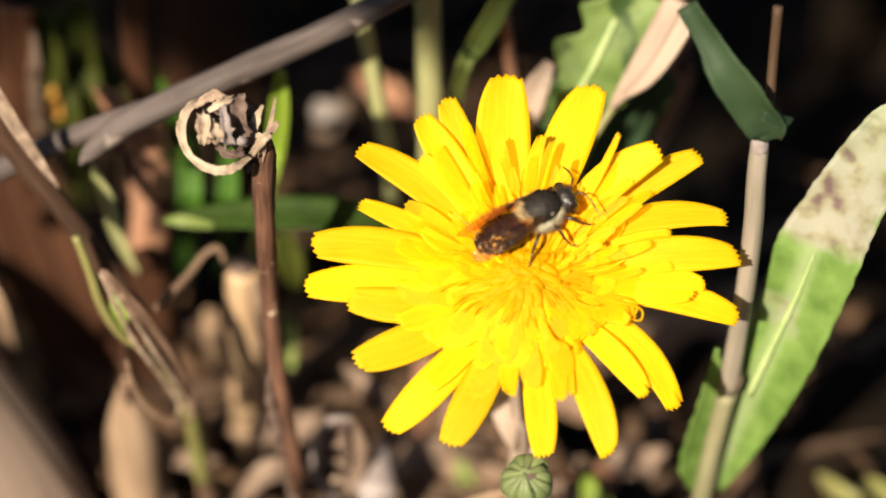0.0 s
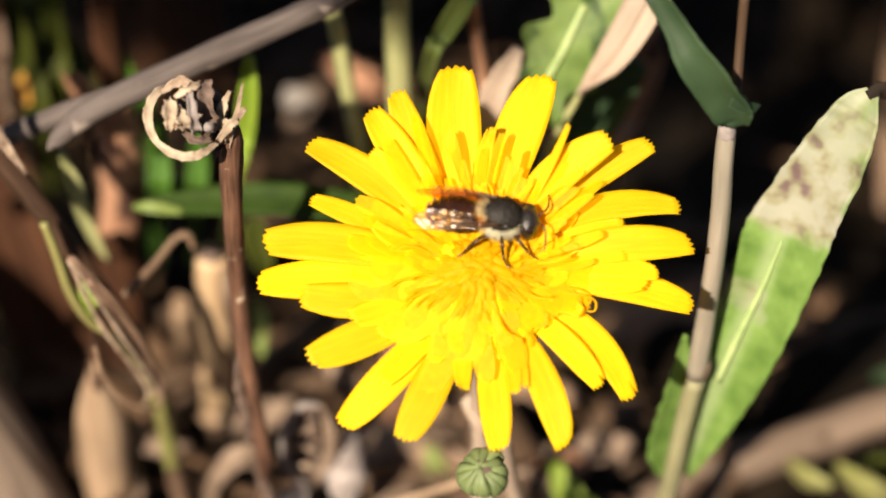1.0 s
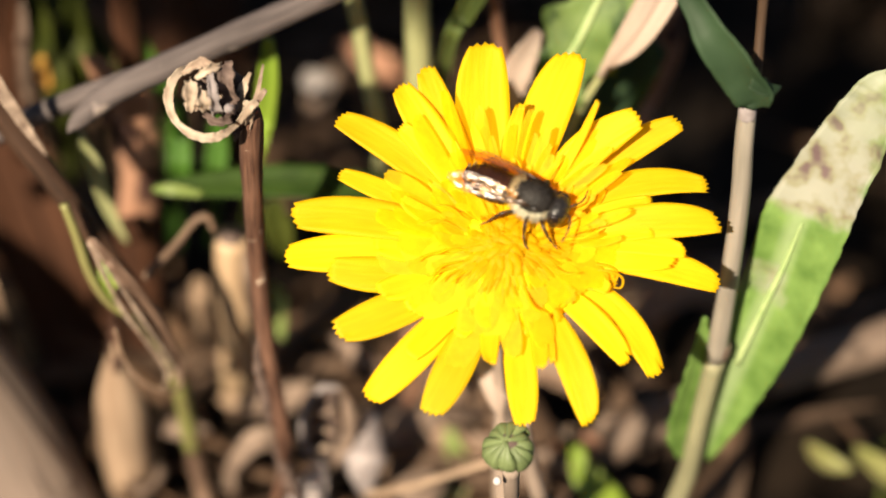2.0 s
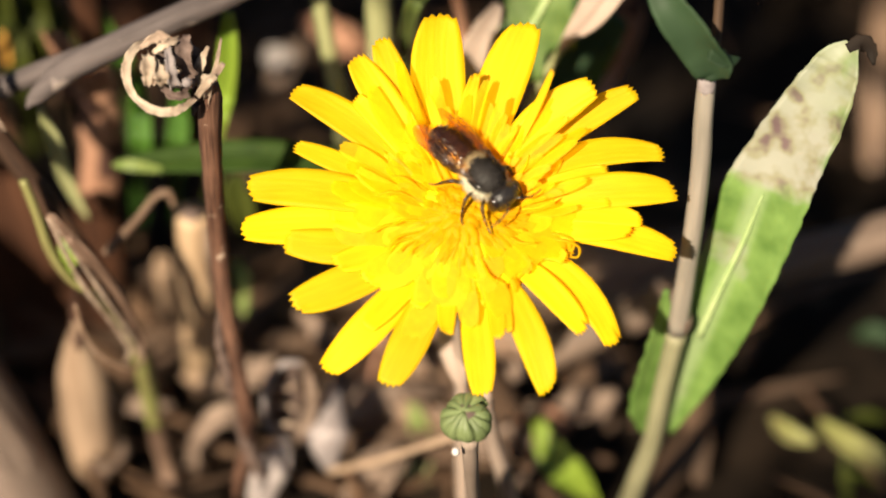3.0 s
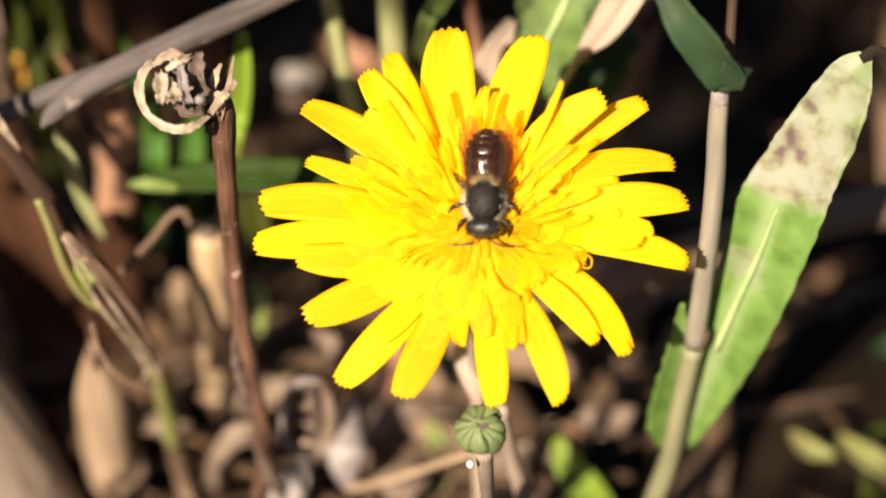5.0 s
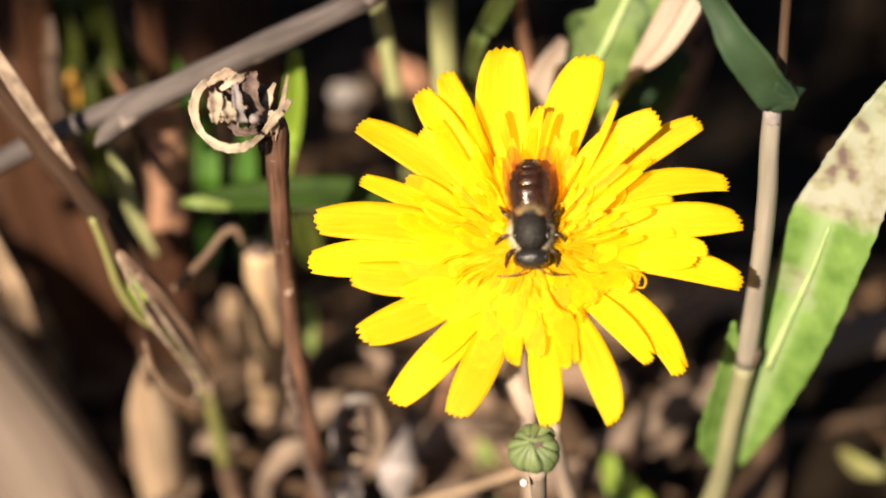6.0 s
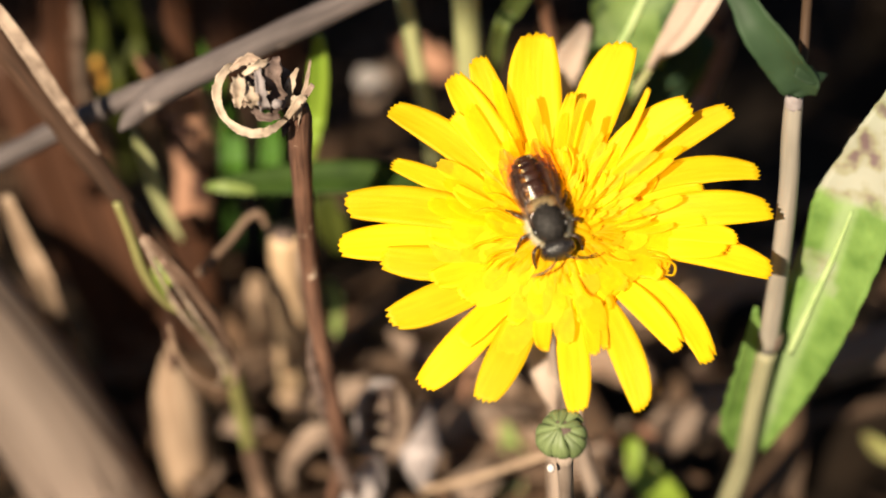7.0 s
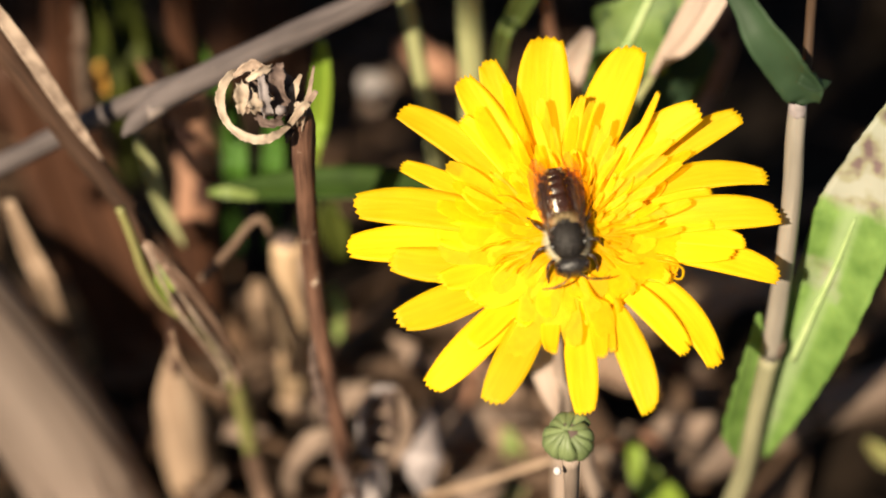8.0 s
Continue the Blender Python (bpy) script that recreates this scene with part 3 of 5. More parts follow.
    for i in range(44):
        k = rng.randrange(4)
        ob = threads[k]
        if k in first:
            ob = ob.copy()
            scene.collection.objects.link(ob)
        first.add(k)
        bearing = rng.uniform(-10, 190) if i < 34 else rng.uniform(190, 350)
        on_head(ob, bearing, 1.6, rng.uniform(2, 14) if i < 34 else rng.uniform(3, 10))
        s = rng.uniform(0.6, 1.1)
        ob.scale = (s, s, s)
    # side bud on its own short branch
    bud_at = Vector((0.6, 4.8, 43.8))
    foot = Vector((1.3, 10.0, 31.9))
    tube("bud_stalk", [own((2, 27, 10)), own(foot), own(bud_at + Vector((0.3, 0.8, -3)))], [0.9, 0.75, 0.9], M_PINK_STALK, plant, "thin pinkish bud stalk")
    bud = solid("bud", *ball_data(own(bud_at), (1.75, 1.75, 1.8)), M_DARK_HUSK, plant, "closed green bud with purple-edged bracts")
    lean = Matrix.Rotation(radians(30), 3, "X") @ Matrix.Rotation(radians(-8), 3, "Y")
    c = own(bud_at)
    for k in range(13):
        a = 2 * math.pi * (k + rng.uniform(-0.25, 0.25)) / 13
        d = Vector((math.cos(a), math.sin(a), 0))
        r, top = rng.uniform(2.25, 2.75), rng.uniform(1.8, 2.5)
        pts = [c + lean @ (d * 0.5 + Vector((0, 0, -4.3))), c + lean @ (d * 1.7 + Vector((0, 0, -1.9))), c + lean @ (d * r + Vector((0, 0, -0.2))),
               c + lean @ (d * (r - 0.5) + Vector((0, 0, 1.2))), c + lean @ (d * rng.uniform(0.05, 0.3) + Vector((0, 0, top - 0.3)))]
        strap("bract", pts, [0.4, 0.62, rng.uniform(0.7, 0.95), 0.58, 0.1], M_BRACT, bud, facing=tuple(lean @ d), cup=-0.35, thick=0.4, across=4, steps=4, ragged=0.08, seed=k)
    solid("dew_drop", *ball_data(own(bud_at) + Vector((-1.0, -0.4, -3.9)), (0.42, 0.42, 0.48), 12, 8), M_WHITE, plant, "tiny whitish drop under the bud")
    return plant


flower_plant = flower()


# ---------------------------------------------------------------- the bee
def wing_data(sign, fore):
    """A wing folded back over the abdomen: root at the thorax side, rounded outer end, membrane with slight pleats."""
    length, width = (8.3, 1.95) if fore else (6.0, 1.6)
    verts, uvs, faces = [], [], []
    nv, nu = 14, 8
    for j in range(nv + 1):
        v = j / nv
        w = width * (0.12 + 0.88 * math.sin(min(v * 1.35, 1.0) * math.pi / 2) ** 0.9) * math.sqrt(max(0.02, 1 - max(0, (v - 0.70) / 0.31) ** 2))
        for i in range(nu + 1):
            s = i / nu
            x = -length * v
            y = sign * (0.02 * v * length - s * w + 0.44 * w)
            z = 0.30 * math.sin(v * 2.6) + 0.07 * math.sin(s * 11 + v * 5) - 0.25 * v - 0.12 * width * (s - 0.6) ** 2
            verts.append((x, y, z))
            uvs.append((s * w, x))
    m = nu + 1
    for j in range(nv):
        for i in range(nu):
            a, b, c, d = j * m + i, j * m + i + 1, (j + 1) * m + i + 1, (j + 1) * m + i
            faces.append((a, b, c, d))
    return verts, faces, uvs


def fur_data(center, radii, count, length, seed, keep):
    """Short hairs standing off an ellipsoid, where keep(direction) holds."""
    rng = random.Random(seed)
    verts, uvs, faces = [], [], []
    made = 0
    while made < count:
        d = Vector((rng.gauss(0, 1), rng.gauss(0, 1), rng.gauss(0, 1))).normalized()
        if not keep(d):
            continue
        made += 1
        root = Vector((center[0] + d.x * radii[0], center[1] + d.y * radii[1], center[2] + d.z * radii[2]))
        out = (d + Vector((rng.uniform(-.5, .3), rng.uniform(-.4, .4), rng.uniform(-.4, .4)))).normalized()
        side = out.orthogonal().normalized() * 0.026
        other = out.cross(side).normalized() * 0.026
        tip = root + out * length * rng.uniform(0.6, 1.2)
        o = len(verts)
        verts += [root + side, root - side * 0.5 + other, root - side * 0.5 - other, tip]
        uvs += [(0, 0)] * 4
        faces += [(o, o + 1, o + 3), (o + 1, o + 2, o + 3), (o + 2, o, o + 3)]
    return verts, faces, uvs


def bee():
    """A dark solitary bee about eleven millimetres long, facing +x."""
    b = thing("bee", "dark brown-black bee with amber wings and cream fur", "bee")
    b.scale = (1.06, 1.06, 1.06)
    thorax = solid("thorax", *join(ball_data((1.75, 0, 2.3), (2.0, 1.64, 1.5), 22, 16), ball_data((0.35, 0, 2.75), (0.6, 0.95, 0.7), 14, 10)), M_THORAX, b)
    solid("fur", *fur_data((1.8, 0, 2.1), (1.8, 1.62, 1.4), 1300, 0.8, 1, lambda d: d.z < 0.22 and abs(d.y) > 0.45), M_FUR, thorax, "cream fur along the sides")
    solid("fur", *fur_data((1.5, 0, 2.2), (1.9, 1.6, 1.4), 620, 0.8, 6, lambda d: d.x < -0.5 and -0.2 < d.z < 0.8), M_TAWNY_FUR, thorax, "tawny fur tufts at the rear of the thorax")
    solid("collar", *fur_data((2.1, 0, 2.1), (1.6, 1.6, 1.35), 160, 0.4, 7, lambda d: d.x > 0.6 and d.z < 0.3 and abs(d.y) > 0.4), M_TAWNY_FUR, thorax, "sparse tawny hairs behind the head")
    solid("back_fur", *fur_data((1.75, 0, 2.3), (1.98, 1.62, 1.48), 1100, 0.3, 2, lambda d: d.z > 0.05), M_BLACK_FUR, thorax, "short black fur on the back")
    # abdomen: overlapping rings tapering to the tip
    rings = ((-0.45, 1.32), (-1.1, 1.74), (-1.9, 1.92), (-2.75, 1.90), (-3.5, 1.68), (-4.15, 1.28), (-4.6, 0.78))
    abdomen = solid("abdomen", *ball_data((-2.2, 0, 1.85), (2.6, 1.86, 1.3), 20, 14), M_ABDOMEN, b, "glossy dark brown abdomen")
    for x, r in rings:
        verts, uvs, faces = [], [], []
        seg = 22
        for dx, k in ((0.46, 0.93), (0.25, 0.99), (-0.22, 1.01), (-0.45, 0.99), (-0.52, 0.84)):
            for i in range(seg):
                a = 2 * math.pi * i / seg
                verts.append((x + dx, r * k * math.cos(a), 1.85 + 0.70 * r * k * math.sin(a) - 0.02 * (x + 2.3) ** 2))
                uvs.append((a, dx))
        for j in range(4):
            for i in range(seg):
                faces.append((j * seg + i, j * seg + (i + 1) % seg, (j + 1) * seg + (i + 1) % seg, (j + 1) * seg + i))
        segment = solid("segment", verts, faces, uvs, M_ABDOMEN, abdomen)
        if x < -3:
            solid("hair_band", *fur_data((x - 0.32, 0, 1.85), (0.12, r * 0.97, 0.70 * r * 0.97), 60, 0.3, int(-x * 10), lambda d: abs(d.x) < 0.5 and d.z > -0.6 and abs(d.y) > 0.45), M_TAWNY_FUR, segment, "thin pale hair band")
    head = solid("head", *ball_data((4.25, 0, 1.95), (1.05, 1.68, 1.25), 20, 14), M_CHITIN, b)
    solid("face_fur", *fur_data((4.25, 0, 1.9), (0.9, 1.4, 1.15), 130, 0.32, 3, lambda d: d.x > 0.5 and d.z < 0.45), M_POLLEN, head, "pollen-dusted yellow face fur")
    solid("crown_fur", *fur_data((4.25, 0, 1.9), (0.88, 1.46, 1.18), 420, 0.22, 5, lambda d: d.z > 0.1 and d.x < 0.5), M_BLACK_FUR, head, "short black crown fur")
    for y in (-0.28, 0.0, 0.28):
        solid("ocellus", *ball_data((4.1 - 0.15 * (y == 0), y, 3.06), (0.1, 0.1, 0.08), 8, 6), M_EYE, head, "tiny bead-like eye")
    for sign in (-1, 1):
        solid("eye", *ball_data((4.3, sign * 1.28, 1.92), (0.66, 0.44, 0.95), 14, 10), M_EYE, head, "glossy dark compound eye")
        tube("antenna", [(5.0, sign * 0.35, 2.3), (5.5, sign * 0.7, 2.7), (5.85, sign * 1.25, 2.6), (6.0, sign * 2.2, 2.3), (5.9, sign * 3.2, 2.1)], [0.09, 0.08, 0.09, 0.085, 0.06], M_CHITIN, b, seg=6, steps=4)
        solid("wing_root", *ball_data((2.3, sign * 1.5, 2.85), (0.42, 0.24, 0.24), 10, 8), M_CHITIN, b)
        legs = (((3.0, 1.1, 1.3), (3.7, 2.1, 1.6), (4.4, 2.35, 0.7), (5.0, 2.3, -0.1), (5.6, 2.5, -0.3)),
                ((1.9, 1.3, 1.2), (2.1, 2.6, 1.7), (2.3, 3.1, 0.6), (2.7, 3.5, -0.2), (3.2, 3.8, -0.3)),
                ((0.9, 1.2, 1.1), (-0.1, 2.4, 1.7), (-0.9, 2.7, 0.7), (-1.4, 3.0, 0.0), (-1.9, 3.3, -0.2)))
        for pts in legs:
            leg = tube("leg", [(x, sign * y, z) for x, y, z in pts[:3]], [0.16, 0.19, 0.14], M_LEG, b, seg=8, steps=4)
            tube("foot", [(x, sign * y, z) for x, y, z in pts[2:]], [0.14, 0.08, 0.045], M_LEG, leg, seg=6, steps=3)
        for fore in (True, False):
            w = solid("wing", *wing_data(sign, fore), M_WING, b, "translucent amber wing")
            w.matrix_local = pose(2.1 * MM if fore else 1.3 * MM, sign * 1.4 * MM, (2.95 if fore else 2.8) * MM, sign * -24, -1, sign * (-1 if fore else 1))
            length, width = (8.3, 1.95) if fore else (6.0, 1.6)
            veins = []
            for y0, y1 in ((0.44, 0.40), (0.25, 0.05), (0.08, -0.28)):
                pts = [(-length * v, sign * (0.02 * v * length + (y0 + (y1 - y0) * v) * width * min(1, v * 1.6 + 0.1)), 0.30 * math.sin(v * 2.6) + 0.04 - 0.25 * v) for v in (0.02, 0.3, 0.6, 0.88)]
                veins.append(tube_data(pts, [0.06, 0.035, 0.03, 0.02], seg=5, steps=3))
            for v in (0.45, 0.62, 0.76):
                pts = [(-length * (v + 0.03 * k), sign * (0.02 * v * length + width * y), 0.30 * math.sin(v * 2.6) + 0.04 - 0.25 * v) for k, y in enumerate((0.38, 0.1, -0.22))]
                veins.append(tube_data(pts, [0.025, 0.025, 0.02], seg=4, steps=2))
            solid("vein", *join(*veins), M_LEG, w, "dark wing veins")
    return b


bee_thing = bee()


# ---------------------------------------------------------------- withered seed head beside the flower
def seed_head():
    p = thing("withered_seed_head", "withered brown seed head curling on a dry ribbed stalk", "dead flower", group="dead stalks")
    tube("stalk", [(-24.9, 26.3, 68.2), (-25.0, 26.6, 66.3), (-25.3, 28.1, 57.8), (-25.3, 30.3, 45.7), (-24.9, 29.9, 37.9), (-24.0, 30.0, 30.2), (-23.2, 31.3, 18.8), (-24.5, 46.6, 0.0)],
         [0.75, 1.2, 1.05, 0.97, 0.92, 0.88, 0.85, 0.9], M_REDSTEM, p, "ribbed red-brown dry stalk", seg=12, ribs=0.07, rough=0.06)
    for pts, w, k in (([(-25.4, 29.4, 38.6), (-25.6, 28.8, 34.0), (-24.9, 29.0, 29.0), (-24.6, 29.6, 25.0)], [0.2, 0.6, 0.7, 0.3], 31), ([(-24.2, 29.2, 33.0), (-23.2, 28.9, 27.0), (-22.3, 29.6, 21.5)], [0.2, 0.6, 0.2], 32),
                      ([(-23.8, 30.0, 26.0), (-23.6, 30.0, 20.0), (-22.4, 30.6, 15.0), (-21.6, 31.6, 12.0)], [0.3, 0.8, 0.8, 0.3], 33), ([(-23.6, 30.6, 19.0), (-24.4, 30.2, 14.0), (-25.0, 31.0, 9.5)], [0.3, 0.7, 0.3], 34)):
        strap("torn_sheath", pts, w, M_DARK_HUSK if k % 2 else M_REDSTEM, p, "torn dark sheath", cup=-0.5, thick=0.25, ragged=0.3, wave=0.3, seed=k)
    c = Vector((-28.0, 26.6, 70.0))
    rng = random.Random(3)
    core = solid("core", *ball_data(c + Vector((0.6, 1.0, -0.2)), (1.6, 1.4, 1.9), 14, 10, 0.9, 4), M_DARK_HUSK, p, "shrivelled dark core")
    for k in range(36):
        a = rng.uniform(0, 6.28)
        d = Vector((math.cos(a), rng.uniform(-0.6, 0.2), math.sin(a))).normalized()
        e = Vector((rng.uniform(-1, 1), rng.uniform(-1, 0.5), rng.uniform(-1, 1)))
        pts = [c + d * 0.5, c + d * 1.3 + e * 0.4, c + d * rng.uniform(1.6, 2.5) + e * 0.6, c + d * 1.5 + e * 1.1]
        strap("husk_scale", pts, [0.2, 0.5, 0.4, 0.1], M_DARK_HUSK if k % 3 else M_HUSK, core, cup=0.8, thick=0.15, across=4, steps=4, ragged=0.4, wave=0.4, seed=k)
    # the long bract curled into a ring
    strap("curled_bract", [(-30.8, 29.0, 71.2), (-32.0, 26.5, 71.7), (-32.7, 24.5, 70.9), (-32.5, 23.2, 69.7), (-31.7, 22.2, 68.6), (-30.2, 21.5, 67.8), (-28.6, 21.3, 67.6), (-27.2, 22.3, 67.5), (-26.1, 24.5, 67.3)],
          [0.25, 0.45, 0.5, 0.42, 0.36, 0.48, 0.55, 0.45, 0.25], M_PALE_HUSK, p, "pale bract curled into a ring", facing=(0.1, -0.6, 0.8), cup=0.4, thick=0.22, ragged=0.2, wave=0.25, seed=2, steps=8)
    for pts, w, m, k in (
            ([(-30.7, 25.0, 71.9), (-30.2, 23.0, 71.4), (-30.6, 23.2, 69.4)], [0.4, 0.8, 0.3], M_PALE_HUSK, 8),
            ([(-29.8, 24.0, 71.7), (-29.2, 22.8, 71.0), (-28.9, 23.2, 69.6)], [0.4, 0.75, 0.35], M_PALE_HUSK, 9),
            ([(-31.3, 25.0, 72.6), (-29.5, 25.5, 73.6), (-28.0, 25.5, 73.0)], [0.25, 0.55, 0.3], M_HUSK, 10),
            ([(-30.0, 24.5, 72.4), (-28.8, 24.5, 73.4), (-27.6, 26.0, 73.1)], [0.2, 0.45, 0.3], M_PALE_HUSK, 11),
            ([(-26.9, 26.5, 73.3), (-27.0, 25.0, 72.1), (-26.7, 24.8, 69.8), (-27.4, 25.0, 67.3)], [0.4, 0.95, 0.95, 0.4], M_DARK_HUSK, 12),
            ([(-28.6, 24.5, 73.1), (-28.2, 23.0, 71.8), (-27.9, 23.4, 69.2)], [0.35, 0.6, 0.5], M_GREY_HUSK, 13),
            ([(-29.3, 24.6, 68.4), (-28.0, 23.4, 68.2), (-26.6, 24.0, 68.0)], [0.3, 0.5, 0.3], M_DARK_HUSK, 14)):
        strap("husk_scale", pts, w, m, p, "papery crumpled scale", facing=(rng.uniform(-0.4, 0.4), -0.8, 0.5), cup=rng.uniform(0.3, 0.9), thick=0.2, ragged=0.4, wave=0.4, seed=k)
    solid("seed", *ball_data((-26.7, 23.0, 70.0), (0.55, 0.5, 0.5), 12, 8, 0.3), M_GREY_HUSK, p, "grey withered seed")
    # splayed dry bracts at the top of the stalk
    for pts, w, k in (([(-25.5, 26.0, 65.4), (-24.5, 25.0, 69.0), (-23.3, 25.5, 70.7)], [0.5, 0.5, 0.3], 1), ([(-25.9, 25.6, 68.0), (-25.6, 26.0, 70.4), (-24.9, 27.0, 71.7)], [0.4, 0.5, 0.15], 2),
                      ([(-24.5, 26.0, 68.4), (-24.0, 26.5, 70.7), (-23.7, 28.0, 72.1)], [0.4, 0.25, 0.1], 3), ([(-26.1, 24.8, 67.3), (-24.8, 24.0, 69.6), (-24.0, 24.4, 70.0)], [0.3, 0.5, 0.3], 4),
                      ([(-25.9, 26.5, 66.2), (-26.2, 24.5, 66.4), (-26.5, 24.6, 65.2)], [0.3, 0.4, 0.15], 5), ([(-25.2, 25.6, 66.6), (-25.0, 24.6, 68.4), (-25.3, 24.9, 69.8)], [0.4, 0.5, 0.2], 6)):
        strap("dry_bract", pts, w, M_DARK_HUSK if k == 5 else M_HUSK if k % 2 else M_PALE_HUSK, p, facing=(0.1 * k - 0.3, -0.8, 0.5), cup=0.5, thick=0.2, ragged=0.3, wave=0.3, across=4, seed=20 + k)


seed_head()


# ---------------------------------------------------------------- leafy plant with the long mildewed leaf
def leafy_plant():
    p = thing("leafy_plant", "tall leafy green weed with clasping leaves, one mildewed", "weed")
    tube("stalk", [(24.05, 25.08, 70.61), (23.86, 24.60, 68.97), (23.76, 24.12, 65.70), (23.86, 23.93, 60.51), (23.76, 24.31, 54.06), (23.47, 25.18, 46.46), (23.09, 26.24, 38.00)], [0.69, 0.91, 0.96, 0.99, 0.99, 1.01, 1.11], M_GREY_STALK, p, "pale grey-green stalk", seg=12, ribs=0.03)
    tube("lower_stalk", [(23.09, 26.24, 38.00), (22.22, 27.78, 28.86), (21.55, 29.12, 20.59), (20.39, 30.09, 14.43), (19.82, 33.36, 7.50), (19.53, 37.20, 0.19)], [1.11, 1.06, 1.08, 1.11, 1.15, 1.15], M_LOWER_STALK, p, "yellowish-green lower stalk", seg=12, ribs=0.03)
    # the same stalk running on; shade above the node is coloured in
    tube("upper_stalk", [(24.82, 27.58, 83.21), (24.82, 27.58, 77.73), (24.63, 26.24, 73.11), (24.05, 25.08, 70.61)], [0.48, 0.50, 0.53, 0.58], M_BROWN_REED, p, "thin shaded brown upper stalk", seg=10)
    # long leaf rising from its clasping foot
    strap("leaf", [(23.18, 30.28, 21.26), (24.92, 28.93, 28.67), (26.65, 27.58, 36.27), (28.28, 27.20, 42.81), (29.92, 27.30, 48.48), (31.27, 27.58, 54.35), (33.19, 28.16, 58.97), (35.02, 28.55, 63.20), (36.65, 29.12, 67.05), (37.61, 29.51, 69.45), (38.67, 30.09, 70.90)], [0.81, 2.27, 3.37, 4.08, 4.26, 4.50, 4.12, 3.68, 2.98, 2.14, 0.79], M_MILDEW, p, "long toothed leaf, whitish with mildew towards its end", facing=(-0.3, -0.8, 0.5), cup=0.2, thick=0.3, teeth=0.008, pitch=3.4, wave=0.05, ragged=0.03, across=12, steps=8, seed=4)
    strap("leaf", [(21.84, 29.51, 21.26), (20.59, 28.55, 25.68), (20.88, 27.78, 30.40), (21.36, 26.62, 37.32), (21.55, 26.05, 43.48)], [0.68, 2.03, 2.19, 1.38, 0.30], M_LEAF, p, "clasping leaf lobe", facing=(0.3, -0.85, 0.4), cup=0.2, thick=0.3, teeth=0.10, pitch=2.6, ragged=0.08)
    tube("midrib", [(25.49, 27.34, 36.46), (27.42, 27.25, 43.10), (29.24, 27.34, 48.77), (30.88, 27.63, 54.54)], [0.33, 0.38, 0.31, 0.10], M_MIDRIB, p, "pale midrib", seg=8)
    strap("withered_edge", [(29.92, 27.49, 37.61), (29.34, 27.49, 36.27), (29.15, 27.87, 33.38)], [0.29, 0.72, 0.29], M_REDSTEM, p, "brown withered notch in the leaf edge", facing=(-0.3, -0.8, 0.5), cup=0.4, thick=0.3, ragged=0.3, seed=41)
    tube("node", [(24.05, 24.99, 70.61), (23.86, 24.60, 69.84), (23.86, 24.51, 68.69)], [0.35, 0.90, 0.86], M_GREY_HUSK, p, "whitish ring under the leaf", seg=12, steps=3)
    tube("node", [(23.57, 26.14, 40.21), (23.47, 26.24, 39.25), (23.38, 26.43, 38.19)], [1.06, 1.23, 1.10], M_DULL_STALK, p, "brownish swollen joint", seg=12, steps=3)
    # dark leaf folded at the upper node
    strap("leaf", [(15.97, 26.24, 83.98), (18.47, 24.70, 80.52), (19.72, 23.35, 78.69), (21.64, 22.87, 76.28), (23.28, 22.77, 73.98), (24.43, 22.77, 72.34), (25.01, 22.68, 71.28)],
          [1.07, 1.32, 1.74, 2.06, 2.15, 1.99, 0.99], M_NODE_LEAF, p, "dark green clasping leaf", facing=(-0.6, -0.35, 0.7), cup=0.35, thick=0.3, wave=0.06, ragged=0.04, across=8)
    strap("leaf", [(23.67, 22.29, 74.46), (25.30, 22.39, 73.59), (26.74, 23.35, 73.30)], [0.77, 0.91, 0.10], M_NODE_LEAF, p, "folded leaf lobe",
          facing=(-0.4, -0.5, 0.7), cup=0.2, thick=0.3)
    strap("withered_tip", [(38.10, 29.51, 70.80), (39.44, 29.80, 71.38), (40.50, 29.60, 70.61), (40.79, 28.93, 69.26)], [0.48, 0.87, 0.67, 0.19], M_DARK_REED, p, "brown curled leaf tip", facing=(-0.4, -0.75, 0.5), thick=0.3, ragged=0.3)


leafy_plant()


# ---------------------------------------------------------------- twig crossing behind
def twig():
    p = thing("twig", "grey weathered twig leaning across the dead stems", "twig")
    tube("bark", [(-45.5, 37.7, 57.6), (-44.4, 38.9, 58.5), (-40.6, 41.2, 60.8), (-31.6, 42.8, 64.9), (-19.7, 45.1, 69.9), (-9.6, 46.3, 75.2)],
         [0.12, 0.95, 1.4, 1.45, 1.4, 1.3], M_TWIG, p, "grey bark ending in an oblique break", seg=12, rough=0.05)
    tube("inner_wood", [(-69.2, 45.0, 45.4), (-60.4, 44.5, 49.8), (-50.6, 44.6, 55.2), (-41.5, 43.2, 60.2), (-37.7, 42.7, 62.1)],
         [1.2, 1.2, 1.2, 1.1, 0.9], M_TWIG, p, "darker stripped wood beyond the break", seg=12, rough=0.05)


twig()


# ---------------------------------------------------------------- dead stems and reeds
def stem(name, label, points, radii, material, group="dead stalks", category="dead stem", **more):
    return tagged(tube(name, points, radii, material, **more), label, category, group)


